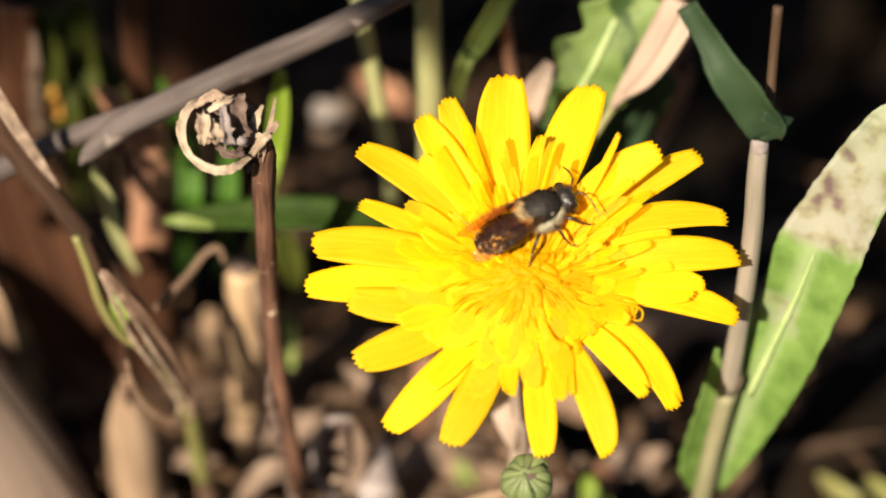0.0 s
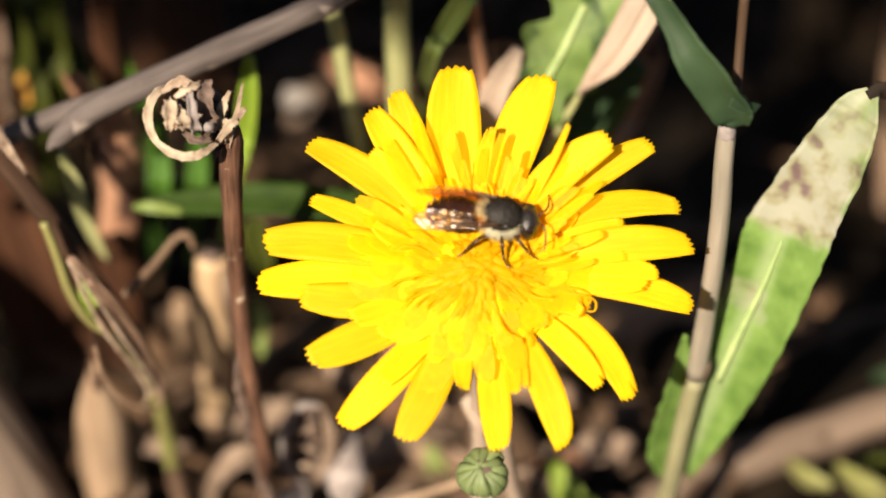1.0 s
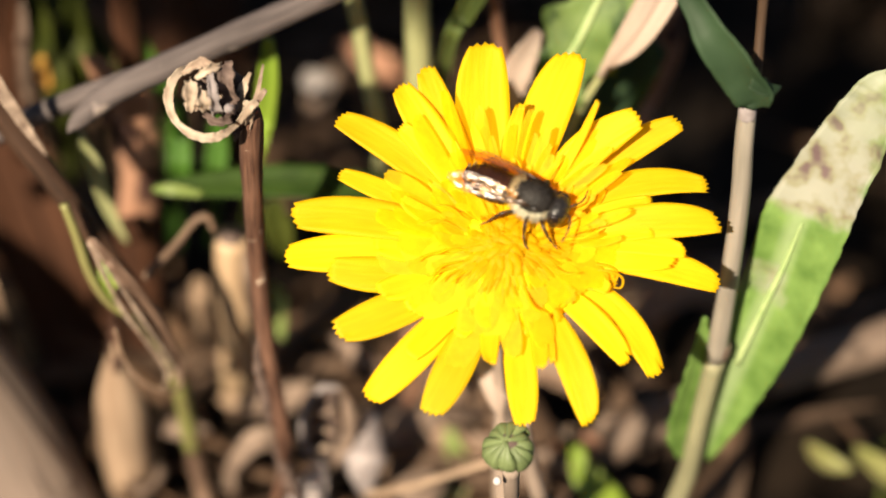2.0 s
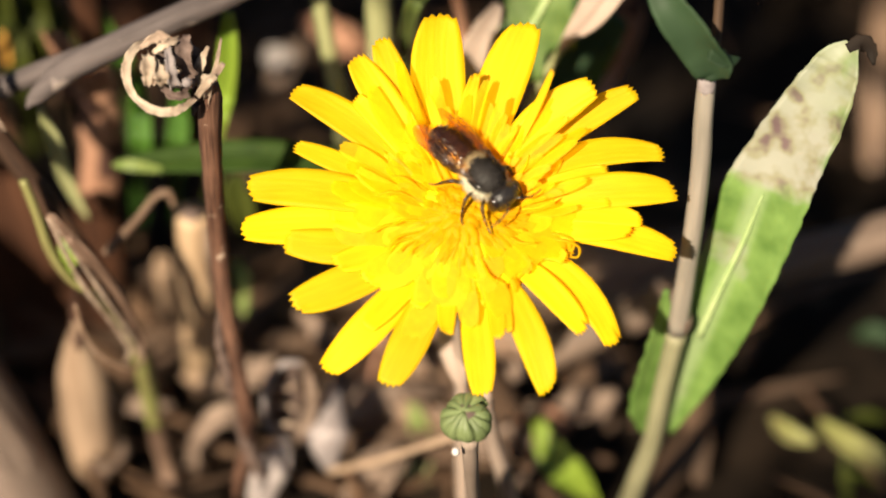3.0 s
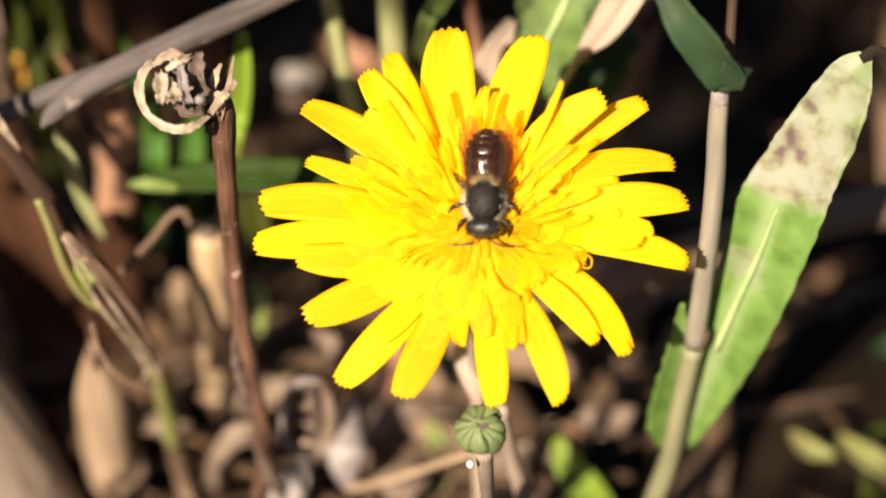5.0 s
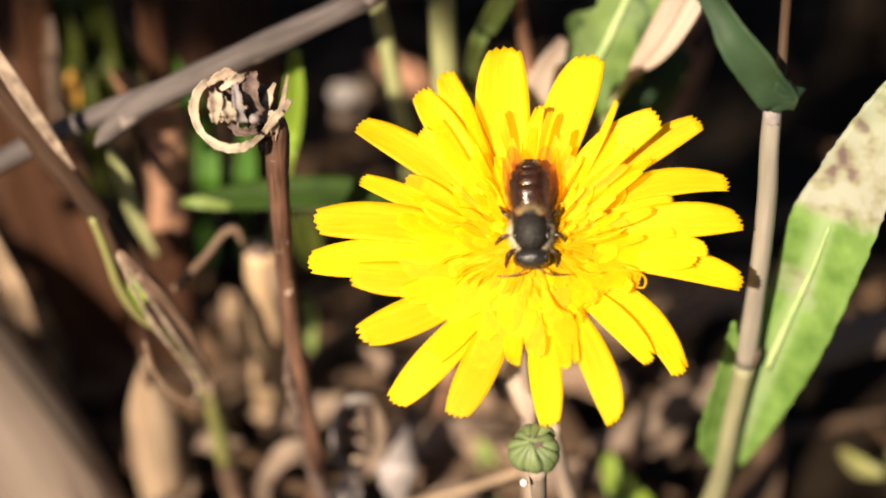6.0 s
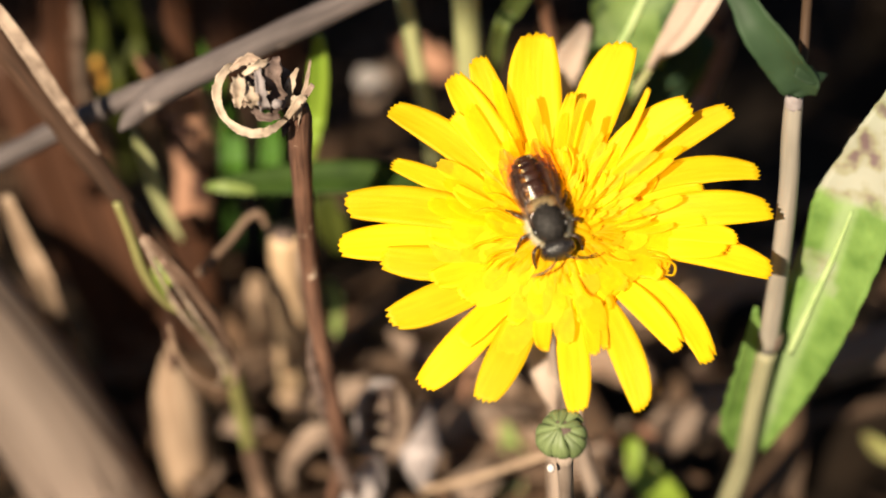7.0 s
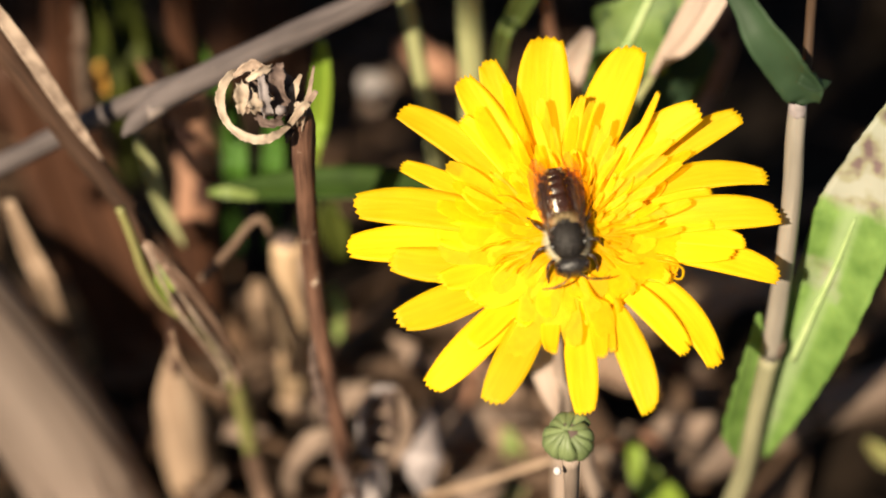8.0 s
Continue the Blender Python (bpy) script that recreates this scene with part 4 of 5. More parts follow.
def reed(name, label, points, widths, material, group="dead reeds", category="reed", ridge=False, **more):
    more.setdefault("cup", 0.5)
    more.setdefault("thick", 0.6)
    ob = tagged(strap(name, points, widths, material, **more), label, category, group)
    if name == "broken_reed":
        rng = random.Random(len(label))
        a, b = Vector(points[0]), Vector(points[1])
        up = (a - b).normalized()
        for k in range(5):
            off = Vector((widths[0] * (k - 2) * 0.42, -0.3, 0))
            strap("splinter", [a + off - up * 2.5, a + off + up * 0.6, a + off * 1.05 + up * rng.uniform(0.8, 1.6)], [0.3, 0.22, 0.04], material, ob, thick=0.4, across=2, steps=3)
    if ridge:
        lift = Vector((-0.1, -0.82, 0.57)) * 0.15
        tube("midrib", [Vector(p) + lift for p in points[:-1]], [max(w * 0.09, 0.15) for w in widths[:-1]], material, ob, seg=6)
    return ob


def left_stem():
    p = thing("withered_weed", "brown fibrous dead stem turning green lower down", "dead stem", group="dead stalks")
    strap("sheath", [(-59.5, 37.0, 73.6), (-55.7, 37.0, 67.1), (-51.4, 37.0, 59.0), (-46.8, 36.5, 51.6), (-42.1, 36.0, 43.6), (-38.3, 35.5, 36.8), (-35.7, 37.0, 28.7)],
          [1.38, 1.42, 1.36, 1.25, 1.04, 0.88, 0.6], M_SHADED_STEM, p, "split brown sheath", cup=-0.5, thick=0.8, facing=(0.2, -0.8, 0.55), ragged=0.06)
    # sunlight along the sheath edge, laid on as a pale strip
    strap("dry_margin", [(-58.2, 36.4, 76.0), (-54.2, 36.2, 68.9), (-50.4, 36.0, 61.1), (-47.5, 35.6, 56.0)], [0.6, 0.8, 0.65, 0.15], M_HUSK, p, "pale split margin", cup=0.3, thick=0.3, ragged=0.1)
    tube("strand", [(-41.0, 30.0, 46.6), (-38.2, 32.0, 40.8), (-36.0, 33.2, 35.4), (-35.2, 36.7, 26.5)], [0.5, 0.6, 0.55, 0.4], M_STEM, p, seg=8)
    tube("stalk", [(-36.3, 37.7, 29.7), (-35.7, 39.2, 23.1), (-35.4, 40.9, 16.8), (-35.1, 42.1, 11.6)], [0.9, 1.0, 1.0, 0.95], M_WEED, p, "greenish lower stalk", seg=10)
    tube("stalk", [(-35.2, 41.5, 14.2), (-35.0, 43.1, 9.5), (-34.5, 44.7, 3.0), (-33.7, 42.5, 0.0)], [0.98, 1.05, 1.05, 1.1], M_STEM, p, "brown foot of the stalk", seg=10, rough=0.05)
    for k, (dx, dy) in enumerate(((-14, 10), (12, -8), (4, 16), (-6, -14))):
        a, b, c = Vector((-42.7, 30.5, 49.1)), Vector((-38.8, 32.0, 40.8)), Vector((-35.5, 35.2, 29.7))
        off = Vector((dx * 0.06, -0.6, -dy * 0.06))
        tube("strand", [a + off * 0.3, b + off * 1.6, c + off, c + off + Vector((0.4 * k - 0.8, -0.3, -3))], [0.22, 0.3, 0.26, 0.08], M_STEM if k % 2 else M_HUSK, p, seg=6, rough=0.2)
    tube("tendril", [(-40.9, 30.0, 37.8), (-40.2, 30.5, 33.3), (-38.3, 30.6, 30.1), (-35.9, 32.4, 27.4), (-34.8, 34.6, 27.0), (-35.0, 35.1, 29.4)], [0.2, 0.22, 0.22, 0.2, 0.18, 0.12], M_TAUPE, p, "dry curled tendril", seg=6)
    tube("side_shoot", [(-45.8, 33.4, 51.5), (-44.6, 33.0, 47.4), (-43.5, 32.4, 43.1), (-41.7, 32.3, 39.5), (-38.8, 33.6, 36.0), (-37.0, 35.8, 30.4)], [0.5, 0.52, 0.5, 0.45, 0.4, 0.4], M_WEED, p, "yellow-green side shoot", seg=8)
    strap("leaf", [(-42.4, 34.1, 43.7), (-41.7, 33.1, 42.3), (-41.4, 32.5, 39.7)], [0.5, 0.9, 0.3], M_LIME, p, "small lime leaf")
    tube("side_shoot", [(-38.4, 37.0, 39.5), (-37.0, 39.0, 40.3), (-35.3, 41.0, 41.3), (-33.4, 43.0, 43.0), (-32.0, 43.5, 43.2), (-31.4, 43.5, 41.4)], [0.5, 0.48, 0.45, 0.42, 0.45, 0.3], M_TAUPE, p, "brown side twig with a hooked end", seg=8)


left_stem()

thick_reed = stem("thick_reed", "thick round taupe dead reed leaning low", [(-81.2, 54.6, 38.1), (-70.9, 50.7, 27.3), (-64.8, 48.6, 19.1), (-58.9, 46.0, 10.2), (-53.9, 42.9, 0.5), (-47.4, 31.6, 0.0)], [6.1, 6.8, 7.0, 7.0, 6.9, 6.2], M_REED_STALK, "dead reeds", "reed", seg=24)
for k, side in enumerate((-2.6, 0.4, 2.9)):
    line = [Vector((-81.2, 54.6, 38.1)), Vector((-70.9, 50.7, 27.3)), Vector((-64.8, 48.6, 19.1)), Vector((-58.9, 46.0, 10.2)), Vector((-53.9, 42.9, 0.5))]
    across = Vector((0.80, 0.34, 0.49))
    out = Vector((0.45, -0.80, 0.40)) if side > 0 else Vector((-0.1, -0.85, 0.52))
    tube("fibre", [q + across * side + out * (6.55 - 0.13 * abs(side)) for q in line[k % 2:]], [0.16] * len(line[k % 2:]), M_REED_STALK, thick_reed, seg=5)
reed("withered_reed", "broad shaded brown dead reed blade", [(-63.0, 75.0, 46.4), (-59.8, 74.0, 31.0), (-55.7, 73.4, 16.2), (-53.2, 73.4, 5.7), (-50.3, 70.1, 0.0)], [4.2, 5.2, 5.5, 5.0, 4.5], M_SHADED_RED, ridge=True)
reed("withered_reed", "narrow pale dead blade", [(-61.3, 47.9, 42.5), (-59.9, 48.8, 35.0), (-58.3, 49.9, 27.9), (-61.4, 71.2, 0.0)], [0.6, 1.1, 1.1, 0.5], M_TAN)
husk = reed("reed_husk", "tan spindle-shaped reed husk standing in litter", [(-43.2, 41.7, 26.7), (-43.4, 41.3, 22.6), (-43.5, 41.7, 16.2), (-43.7, 44.1, 7.4), (-43.4, 44.6, 0.0)], [0.3, 1.6, 2.9, 3.0, 2.2], M_TAN, cup=-0.7, thick=1.2)
strap("dry_tip", [(-43.0, 41.9, 32.2), (-43.2, 42.0, 28.9), (-43.2, 41.8, 25.9), (-43.1, 40.7, 23.5)], [0.1, 0.35, 0.6, 0.3], M_REDSTEM, husk, "dark reddish point", thick=0.4, across=2)
stub = stem("broken_reed", "short tan broken reed stub, hollow and cut short", [(-30.1, 48.9, 36.9), (-30.3, 49.8, 29.6), (-30.3, 51.5, 21.5), (-32.2, 65.4, 0.0)], [2.0, 2.05, 2.05, 2.0], M_STRAW, "dead reeds", "reed", seg=16)
# the stub is solid; a dark disc paints the shade of its hollow
tube("hollow", [Vector((-30.1, 48.9, 37.0)) + Vector((0, 0, 0.1)), (-30.1, 49.0, 36.1)], [1.5, 1.4], M_DARK_HUSK, stub, "dark hollow at the cut", seg=12)
strap("sheath_shred", [(-28.5, 47.1, 36.2), (-28.2, 47.4, 31.3), (-28.2, 48.4, 25.8)], [0.2, 0.7, 0.3], M_DRY_LEAF, stub, "torn sheath shred", thick=0.2, ragged=0.2)
reed("broken_reed", "narrow tan broken reed stub", [(-35.6, 61.2, 21.4), (-35.9, 61.7, 16.9), (-38.0, 73.6, 0.0)], [0.9, 1.0, 0.9], M_TAN, cup=-0.5, thick=1.0)
reed("broken_reed", "pinkish-brown broken reed standing upright", [(-41.7, 55.6, 51.4), (-41.6, 56.4, 47.6), (-41.5, 57.2, 42.6), (-41.7, 58.0, 38.2), (-42.9, 59.2, 31.7), (-44.0, 60.3, 25.4), (-46.0, 81.0, 0.0)], [1.9, 2.36, 2.52, 2.48, 2.33, 2.23, 2.1], M_PINK_REED, cup=-0.6, thick=1.6)
reed("broken_reed", "short pinkish-brown broken reed piece", [(-45.6, 58.0, 54.1), (-45.0, 58.0, 52.5), (-44.7, 58.4, 49.4), (-44.9, 59.0, 45.3)], [0.95, 1.46, 1.28, 0.97], M_PINK_REED, cup=-0.5, thick=1.2)
reed("reed", "dark red-brown upright reed", [(-42.6, 61.3, 68.7), (-42.9, 63.3, 57.6), (-42.9, 65.3, 48.3), (-43.0, 67.6, 37.5), (-47.9, 96.6, 0.0)], [1.5, 1.6, 1.7, 1.6, 1.4], M_SHADED_RED, cup=-0.6, thick=1.4)
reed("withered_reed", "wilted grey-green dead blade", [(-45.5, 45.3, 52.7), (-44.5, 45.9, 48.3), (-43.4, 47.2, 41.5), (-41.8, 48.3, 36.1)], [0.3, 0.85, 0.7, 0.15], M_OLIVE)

withered = reed("withered_reed", "broad shaded brown dead blade with a crumpled margin", [(-56.9, 66.0, 60.5), (-57.7, 68.0, 52.0), (-58.2, 70.0, 43.2), (-58.6, 73.0, 31.7), (-68.0, 92.0, 0.0)], [2.2, 2.5, 2.6, 2.4, 1.8], M_SHADED_RED, ridge=True, cup=-0.4, thick=0.5, ragged=0.05, seed=81)
strap("crumpled_margin", [(-54.4, 64.5, 58.4), (-54.7, 65.0, 53.7), (-55.4, 66.0, 47.9), (-55.6, 68.0, 41.2)], [0.3, 0.8, 0.7, 0.2], M_DRY_LEAF, withered, "pale crumpled margin", cup=0.6, thick=0.25, ragged=0.35, wave=0.5, seed=82)

# green growth behind the seed head
reed("narrow_leaf", "lime green grass blade standing upright", [(-25.2, 51.4, 61.5), (-25.5, 51.6, 56.5), (-26.3, 53.0, 49.8), (-27.5, 54.7, 43.5), (-33.8, 99.3, 0.0)], [0.6, 1.15, 1.1, 0.9, 0.6], M_LIME, "green blades", "grass blade", thick=0.3)
for pts, w in (([(-36.5, 58.7, 49.2), (-36.8, 59.5, 43.4), (-37.2, 60.7, 36.4), (-43.4, 98.0, 0.0)], 1.5), ([(-32.2, 60.4, 48.2), (-32.5, 60.8, 41.8), (-33.1, 61.9, 36.4), (-38.9, 99.3, 0.0)], 1.4),
               ([(-41.4, 67.1, 52.5), (-40.7, 67.0, 48.8), (-39.2, 68.1, 43.5), (-44.5, 112.0, 0.0)], 1.3)):
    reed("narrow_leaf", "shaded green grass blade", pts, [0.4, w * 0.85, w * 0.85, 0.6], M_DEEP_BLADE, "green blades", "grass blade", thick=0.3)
reed("dark_leaf", "broad dark green leaf lying level with pale tip", [(-38.4, 47.7, 44.0), (-34.0, 47.1, 44.9), (-27.6, 45.7, 46.4), (-21.3, 45.0, 47.0), (-13.9, 45.3, 45.8), (-6.5, 47.6, 42.0)], [0.5, 1.3, 1.9, 2.0, 1.9, 1.4], M_SHADED_LEAF, "green blades", "leaf", ridge=True, facing=(0, -0.55, 0.83), cup=0.25, thick=0.3)
reed("leaf_tip", "pale green tip of a low leaf", [(-38.3, 46.1, 45.1), (-36.0, 45.6, 45.4), (-32.6, 45.8, 44.7)], [0.15, 0.65, 0.35], M_BLADE, "green blades", "leaf", thick=0.3)

# upright stems at the back
for pts, r, m, label in (
        ([(-9.4, 53.8, 71.9), (-9.2, 55.5, 62.0), (-9.0, 56.7, 53.4), (-8.9, 60.7, 36.4), (-9.9, 91.3, 0.0)], 1.5, M_OLIVE, "pale olive upright stem"),
        ([(-17.1, 56.3, 68.5), (-15.9, 57.2, 61.0), (-14.8, 58.4, 52.4), (-13.5, 60.5, 41.3), (-14.3, 99.3, 0.0)], 0.95, M_OLIVE, "thin olive leaning stem"),
        ([(-1.0, 54.9, 66.5), (-0.5, 56.3, 61.5), (0.3, 57.3, 56.0), (1.0, 59.4, 45.0), (1.6, 99.3, 0.0)], 0.75, M_PINK_REED, "thin reddish dry stem"),
        ([(17.7, 69.4, 64.5), (19.8, 69.2, 52.0), (17.8, 70.6, 43.6), (15.8, 72.2, 35.4), (16.1, 110.6, 0.0)], 1.7, M_PINK_REED, "brown blurred dead stem")):
    stem("stem", label, pts, [r] * len(pts), m)
reed("narrow_leaf", "broad light green grass blade, sunlit", [(1.0, 51.0, 76.6), (-1.9, 51.5, 69.0), (-4.3, 52.5, 63.7), (-5.8, 54.5, 58.3), (-9.6, 116.4, 0.0)], [1.2, 1.3, 1.1, 0.8, 0.5], M_BLADE, "green blades", "grass blade", thick=0.3)


def ragged_leaf():
    p = thing("lobed_leaf", "ragged toothed green leaf with pale midrib", "leaf", group="green blades")
    strap("blade", [(13.6, 53.1, 70.9), (11.6, 51.6, 67.0), (9.2, 50.4, 63.5), (7.1, 50.0, 59.5), (5.0, 50.1, 54.4), (3.5, 51.9, 48.2)], [3.4, 4.2, 4.4, 3.6, 2.4, 1.2], M_LOBED, p, facing=(-0.1, -0.8, 0.6), cup=0.2, thick=0.3, teeth=0.24, pitch=5.5, wave=0.14, across=8, steps=10)
    tube("midrib", [(10.9, 51.9, 68.1), (8.6, 50.0, 63.3), (6.5, 49.3, 59.2), (4.4, 49.4, 54.1)], [0.3, 0.36, 0.32, 0.2], M_MIDRIB, p, "whitish midrib", seg=6)
    strap("dry_edge", [(4.0, 51.3, 63.0), (2.5, 50.4, 60.0), (1.0, 50.0, 56.0), (0.4, 50.4, 51.3)], [0.6, 1.5, 1.6, 0.7], M_PINK_STALK, p, "withered pinkish edge", cup=0.2, thick=0.3, ragged=0.15)


ragged_leaf()
reed("dead_leaf", "tan curled dead leaf", [(17.8, 48.0, 72.3), (15.4, 47.0, 67.5), (13.5, 46.6, 64.4), (11.7, 46.6, 62.1), (10.4, 47.2, 59.7)], [2.2, 2.0, 1.6, 0.8, 0.2], M_PINK_STALK, "dead leaves", "leaf", ridge=True, facing=(-0.25, -0.8, 0.5), cup=0.2, thick=0.4)
stem("stem", "thin green stem below the tan leaf", [(12.1, 47.4, 62.0), (10.4, 48.0, 58.7), (8.7, 49.0, 54.4), (6.7, 52.0, 45.9)], [0.4, 0.42, 0.42, 0.4], M_OLIVE, seg=8)
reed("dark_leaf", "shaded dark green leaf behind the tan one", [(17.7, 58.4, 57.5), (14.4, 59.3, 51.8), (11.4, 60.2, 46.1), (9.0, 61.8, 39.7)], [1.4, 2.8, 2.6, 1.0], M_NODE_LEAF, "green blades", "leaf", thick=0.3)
reed("reed", "brown blurred reed in the shade", [(61.1, 124.8, 30.3), (61.3, 125.4, 17.2), (61.5, 125.9, 7.5), (60.5, 116.4, 0.0)], [2.2, 2.4, 2.2, 1.6], M_TAUPE, cup=-0.5, thick=1.5)


def swaying_stalk():
    """A long dead stalk rooted beyond the view, arching over and drooping behind the leafy plant."""
    root = Vector((215.0, 85.0, 0.0))
    p = thing("swaying_dead_stalk", "long brown dead stalk arching over and swaying low", "dead stem", tuple(root * MM), "dead stalks")
    line = [(6.0, 48.0, 12.2), (13.1, 49.5, 16.0), (20.5, 51.0, 19.8), (33.1, 53.5, 23.8), (45.2, 56.0, 26.2), (60.2, 59.0, 27.8)]
    line += [(118.0, 64.0, 29.8), (170.0, 75.0, 26.0), (205.0, 83.0, 8.0), tuple(root)]
    line = [Vector(q) - root for q in line]
    tube("stalk", line, [1.0, 2.2, 2.5, 2.6, 2.7, 2.75, 2.8, 2.9, 3.0, 3.0], M_DULL_STALK, p, seg=12, ribs=0.03)
    for k in (3, 5, 7):
        along = (line[k + 1] - line[k - 1]).normalized() * 0.9
        tube("joint", [line[k] - along, line[k], line[k] + along], [2.75, 3.05, 2.75], M_BROWN_REED, p, "darker swollen joint", seg=12, steps=2)
    strap("sheath", [line[2] + Vector((0, -2.0, 1.4)), line[3] + Vector((0, -2.4, 1.6)), line[4] + Vector((0, -2.5, 1.6))], [0.4, 1.4, 0.8], M_DULL_STALK, p, "dry leaf sheath", facing=(0, -0.8, 0.57), cup=-0.4, thick=0.3, ragged=0.1)
    return p


dead_stalk = swaying_stalk()


# a thicket of dead reeds further back, and unseen growth added behind the viewpoint to shade it
def thicket():
    rng = random.Random(17)
    for k in range(46):
        x, y = rng.uniform(-105, 110), rng.uniform(95, 230)
        if x > 15:
            y = max(y, 150 + 0.3 * (y - 95))
        h, lean = rng.uniform(50, 130), rng.uniform(-22, 22)
        w = rng.uniform(0.8, 3.2)
        # thicket shade sits in the reed colours, darkest on the right
        mat = M_DARK_REED if x > 15 else M_BROWN_REED if k % 3 == 1 else M_SHADED_RED
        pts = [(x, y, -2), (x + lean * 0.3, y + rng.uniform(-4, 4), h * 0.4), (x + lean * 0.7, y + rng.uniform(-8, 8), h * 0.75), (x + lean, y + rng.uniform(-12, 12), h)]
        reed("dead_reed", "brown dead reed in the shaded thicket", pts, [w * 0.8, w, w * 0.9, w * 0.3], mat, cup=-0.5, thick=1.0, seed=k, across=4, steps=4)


def shading_bush():
    """An overhanging leafy limb on the sunny side, behind the viewpoint, unseen and added to keep the sun off the
    thicket at the back.
    """
    rng = random.Random(23)
    p = thing("shade_bush", "unseen leafy bush limb added to shade the thicket", "bush")
    tube("trunk", [(-620, -420, -5), (-600, -410, 300), (-560, -400, 520), (-480, -398, 640)], [20, 16, 13, 10], M_TWIG, p, seg=8, steps=4)
    tube("limb", [(-480, -398, 640), (-340, -398, 665), (-160, -400, 665), (30, -402, 640)], [10, 8, 6, 3], M_TWIG, p, seg=8, steps=5)
    for k in range(200):
        x = rng.uniform(-430, 10)
        low = 370 + rng.uniform(0, 10)
        if -177 < x < -160:
            low += 14
        y = -400 + rng.uniform(-8, 8)
        pts = [(x + rng.uniform(-10, 10), -400, 655), (x + rng.uniform(-8, 8), y, (low + 655) * 0.5), (x, y, low)]
        strap("hanging_leaf", pts, [4, 8, 3], M_BROWN_REED, p, facing=(0.3, 1, 0.2), thick=0.6, across=2, steps=4)


def shading_tuft():
    """A tuft of tall dead grass behind the viewpoint, unseen and added to shade the soil beyond the leafy plant."""
    rng = random.Random(29)
    p = thing("shade_tuft", "unseen tuft of tall dead grass added for shade", "grass")
    for k in range(60):
        x, y = rng.uniform(-142, -60), -400 + rng.uniform(-8, 8)
        top = rng.uniform(285, 326) if x > -132 else rng.uniform(280, 304)
        pts = [(x + rng.uniform(-12, 12), y, -3), (x + rng.uniform(-6, 6), y, top * 0.5), (x, y, top)]
        strap("straw", pts, [2.5, 4, 1.5], M_BROWN_REED, p, facing=(0.3, 1, 0.2), thick=0.5, across=2, steps=4)


def brown_strips():
    rng = random.Random(37)
    for k in range(26):
        x, y, z = rng.uniform(-52, 34), rng.uniform(46, 90), rng.uniform(1, 7)
        a, l, w = rng.uniform(-0.6, 2.6), rng.uniform(12, 24), rng.uniform(0.9, 2.2)
        d = Vector((math.cos(a), math.sin(a) * 0.7, rng.uniform(-0.1, 0.35))) * l
        c = Vector((x, y, z))
        reed("dead_leaf", "brown dead leaf strip lying in the litter", [c - d, c - d * 0.3 + Vector((0, 0, rng.uniform(0, 3))), c + d * 0.4 + Vector((0, 0, rng.uniform(0, 2))), c + d],
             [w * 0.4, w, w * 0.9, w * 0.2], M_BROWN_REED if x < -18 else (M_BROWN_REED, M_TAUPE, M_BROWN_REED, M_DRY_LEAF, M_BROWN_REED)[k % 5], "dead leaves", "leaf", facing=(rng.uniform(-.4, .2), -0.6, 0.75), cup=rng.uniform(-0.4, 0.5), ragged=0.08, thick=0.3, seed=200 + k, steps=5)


thicket()
shading_bush()
shading_tuft()
brown_strips()

# dead leaves and scraps at the foot
def curl(name, label, center, size, material, seed, tilt=(0, -0.7, 0.7)):
    rng = random.Random(seed)
    c = Vector(center)
    a = rng.uniform(0, 3.14)
    d = Vector((math.cos(a), 0.3 * math.sin(a), 0.55 * math.sin(a))).normalized()
    e = Vector(tilt)
    pts = [c - d * size * 1.4, c - d * size * 0.4 + e * size * 0.45, c + d * size * 0.4 + e * size * 0.3, c + d * size * 1.3 - e * size * 0.3]
    reed(name, label, pts, [size * 0.1, size * 0.5, size * 0.36, size * 0.05], material, "dead leaves", "leaf", cup=0.8, wave=0.5, ragged=0.45, thick=0.3, seed=seed, across=8)


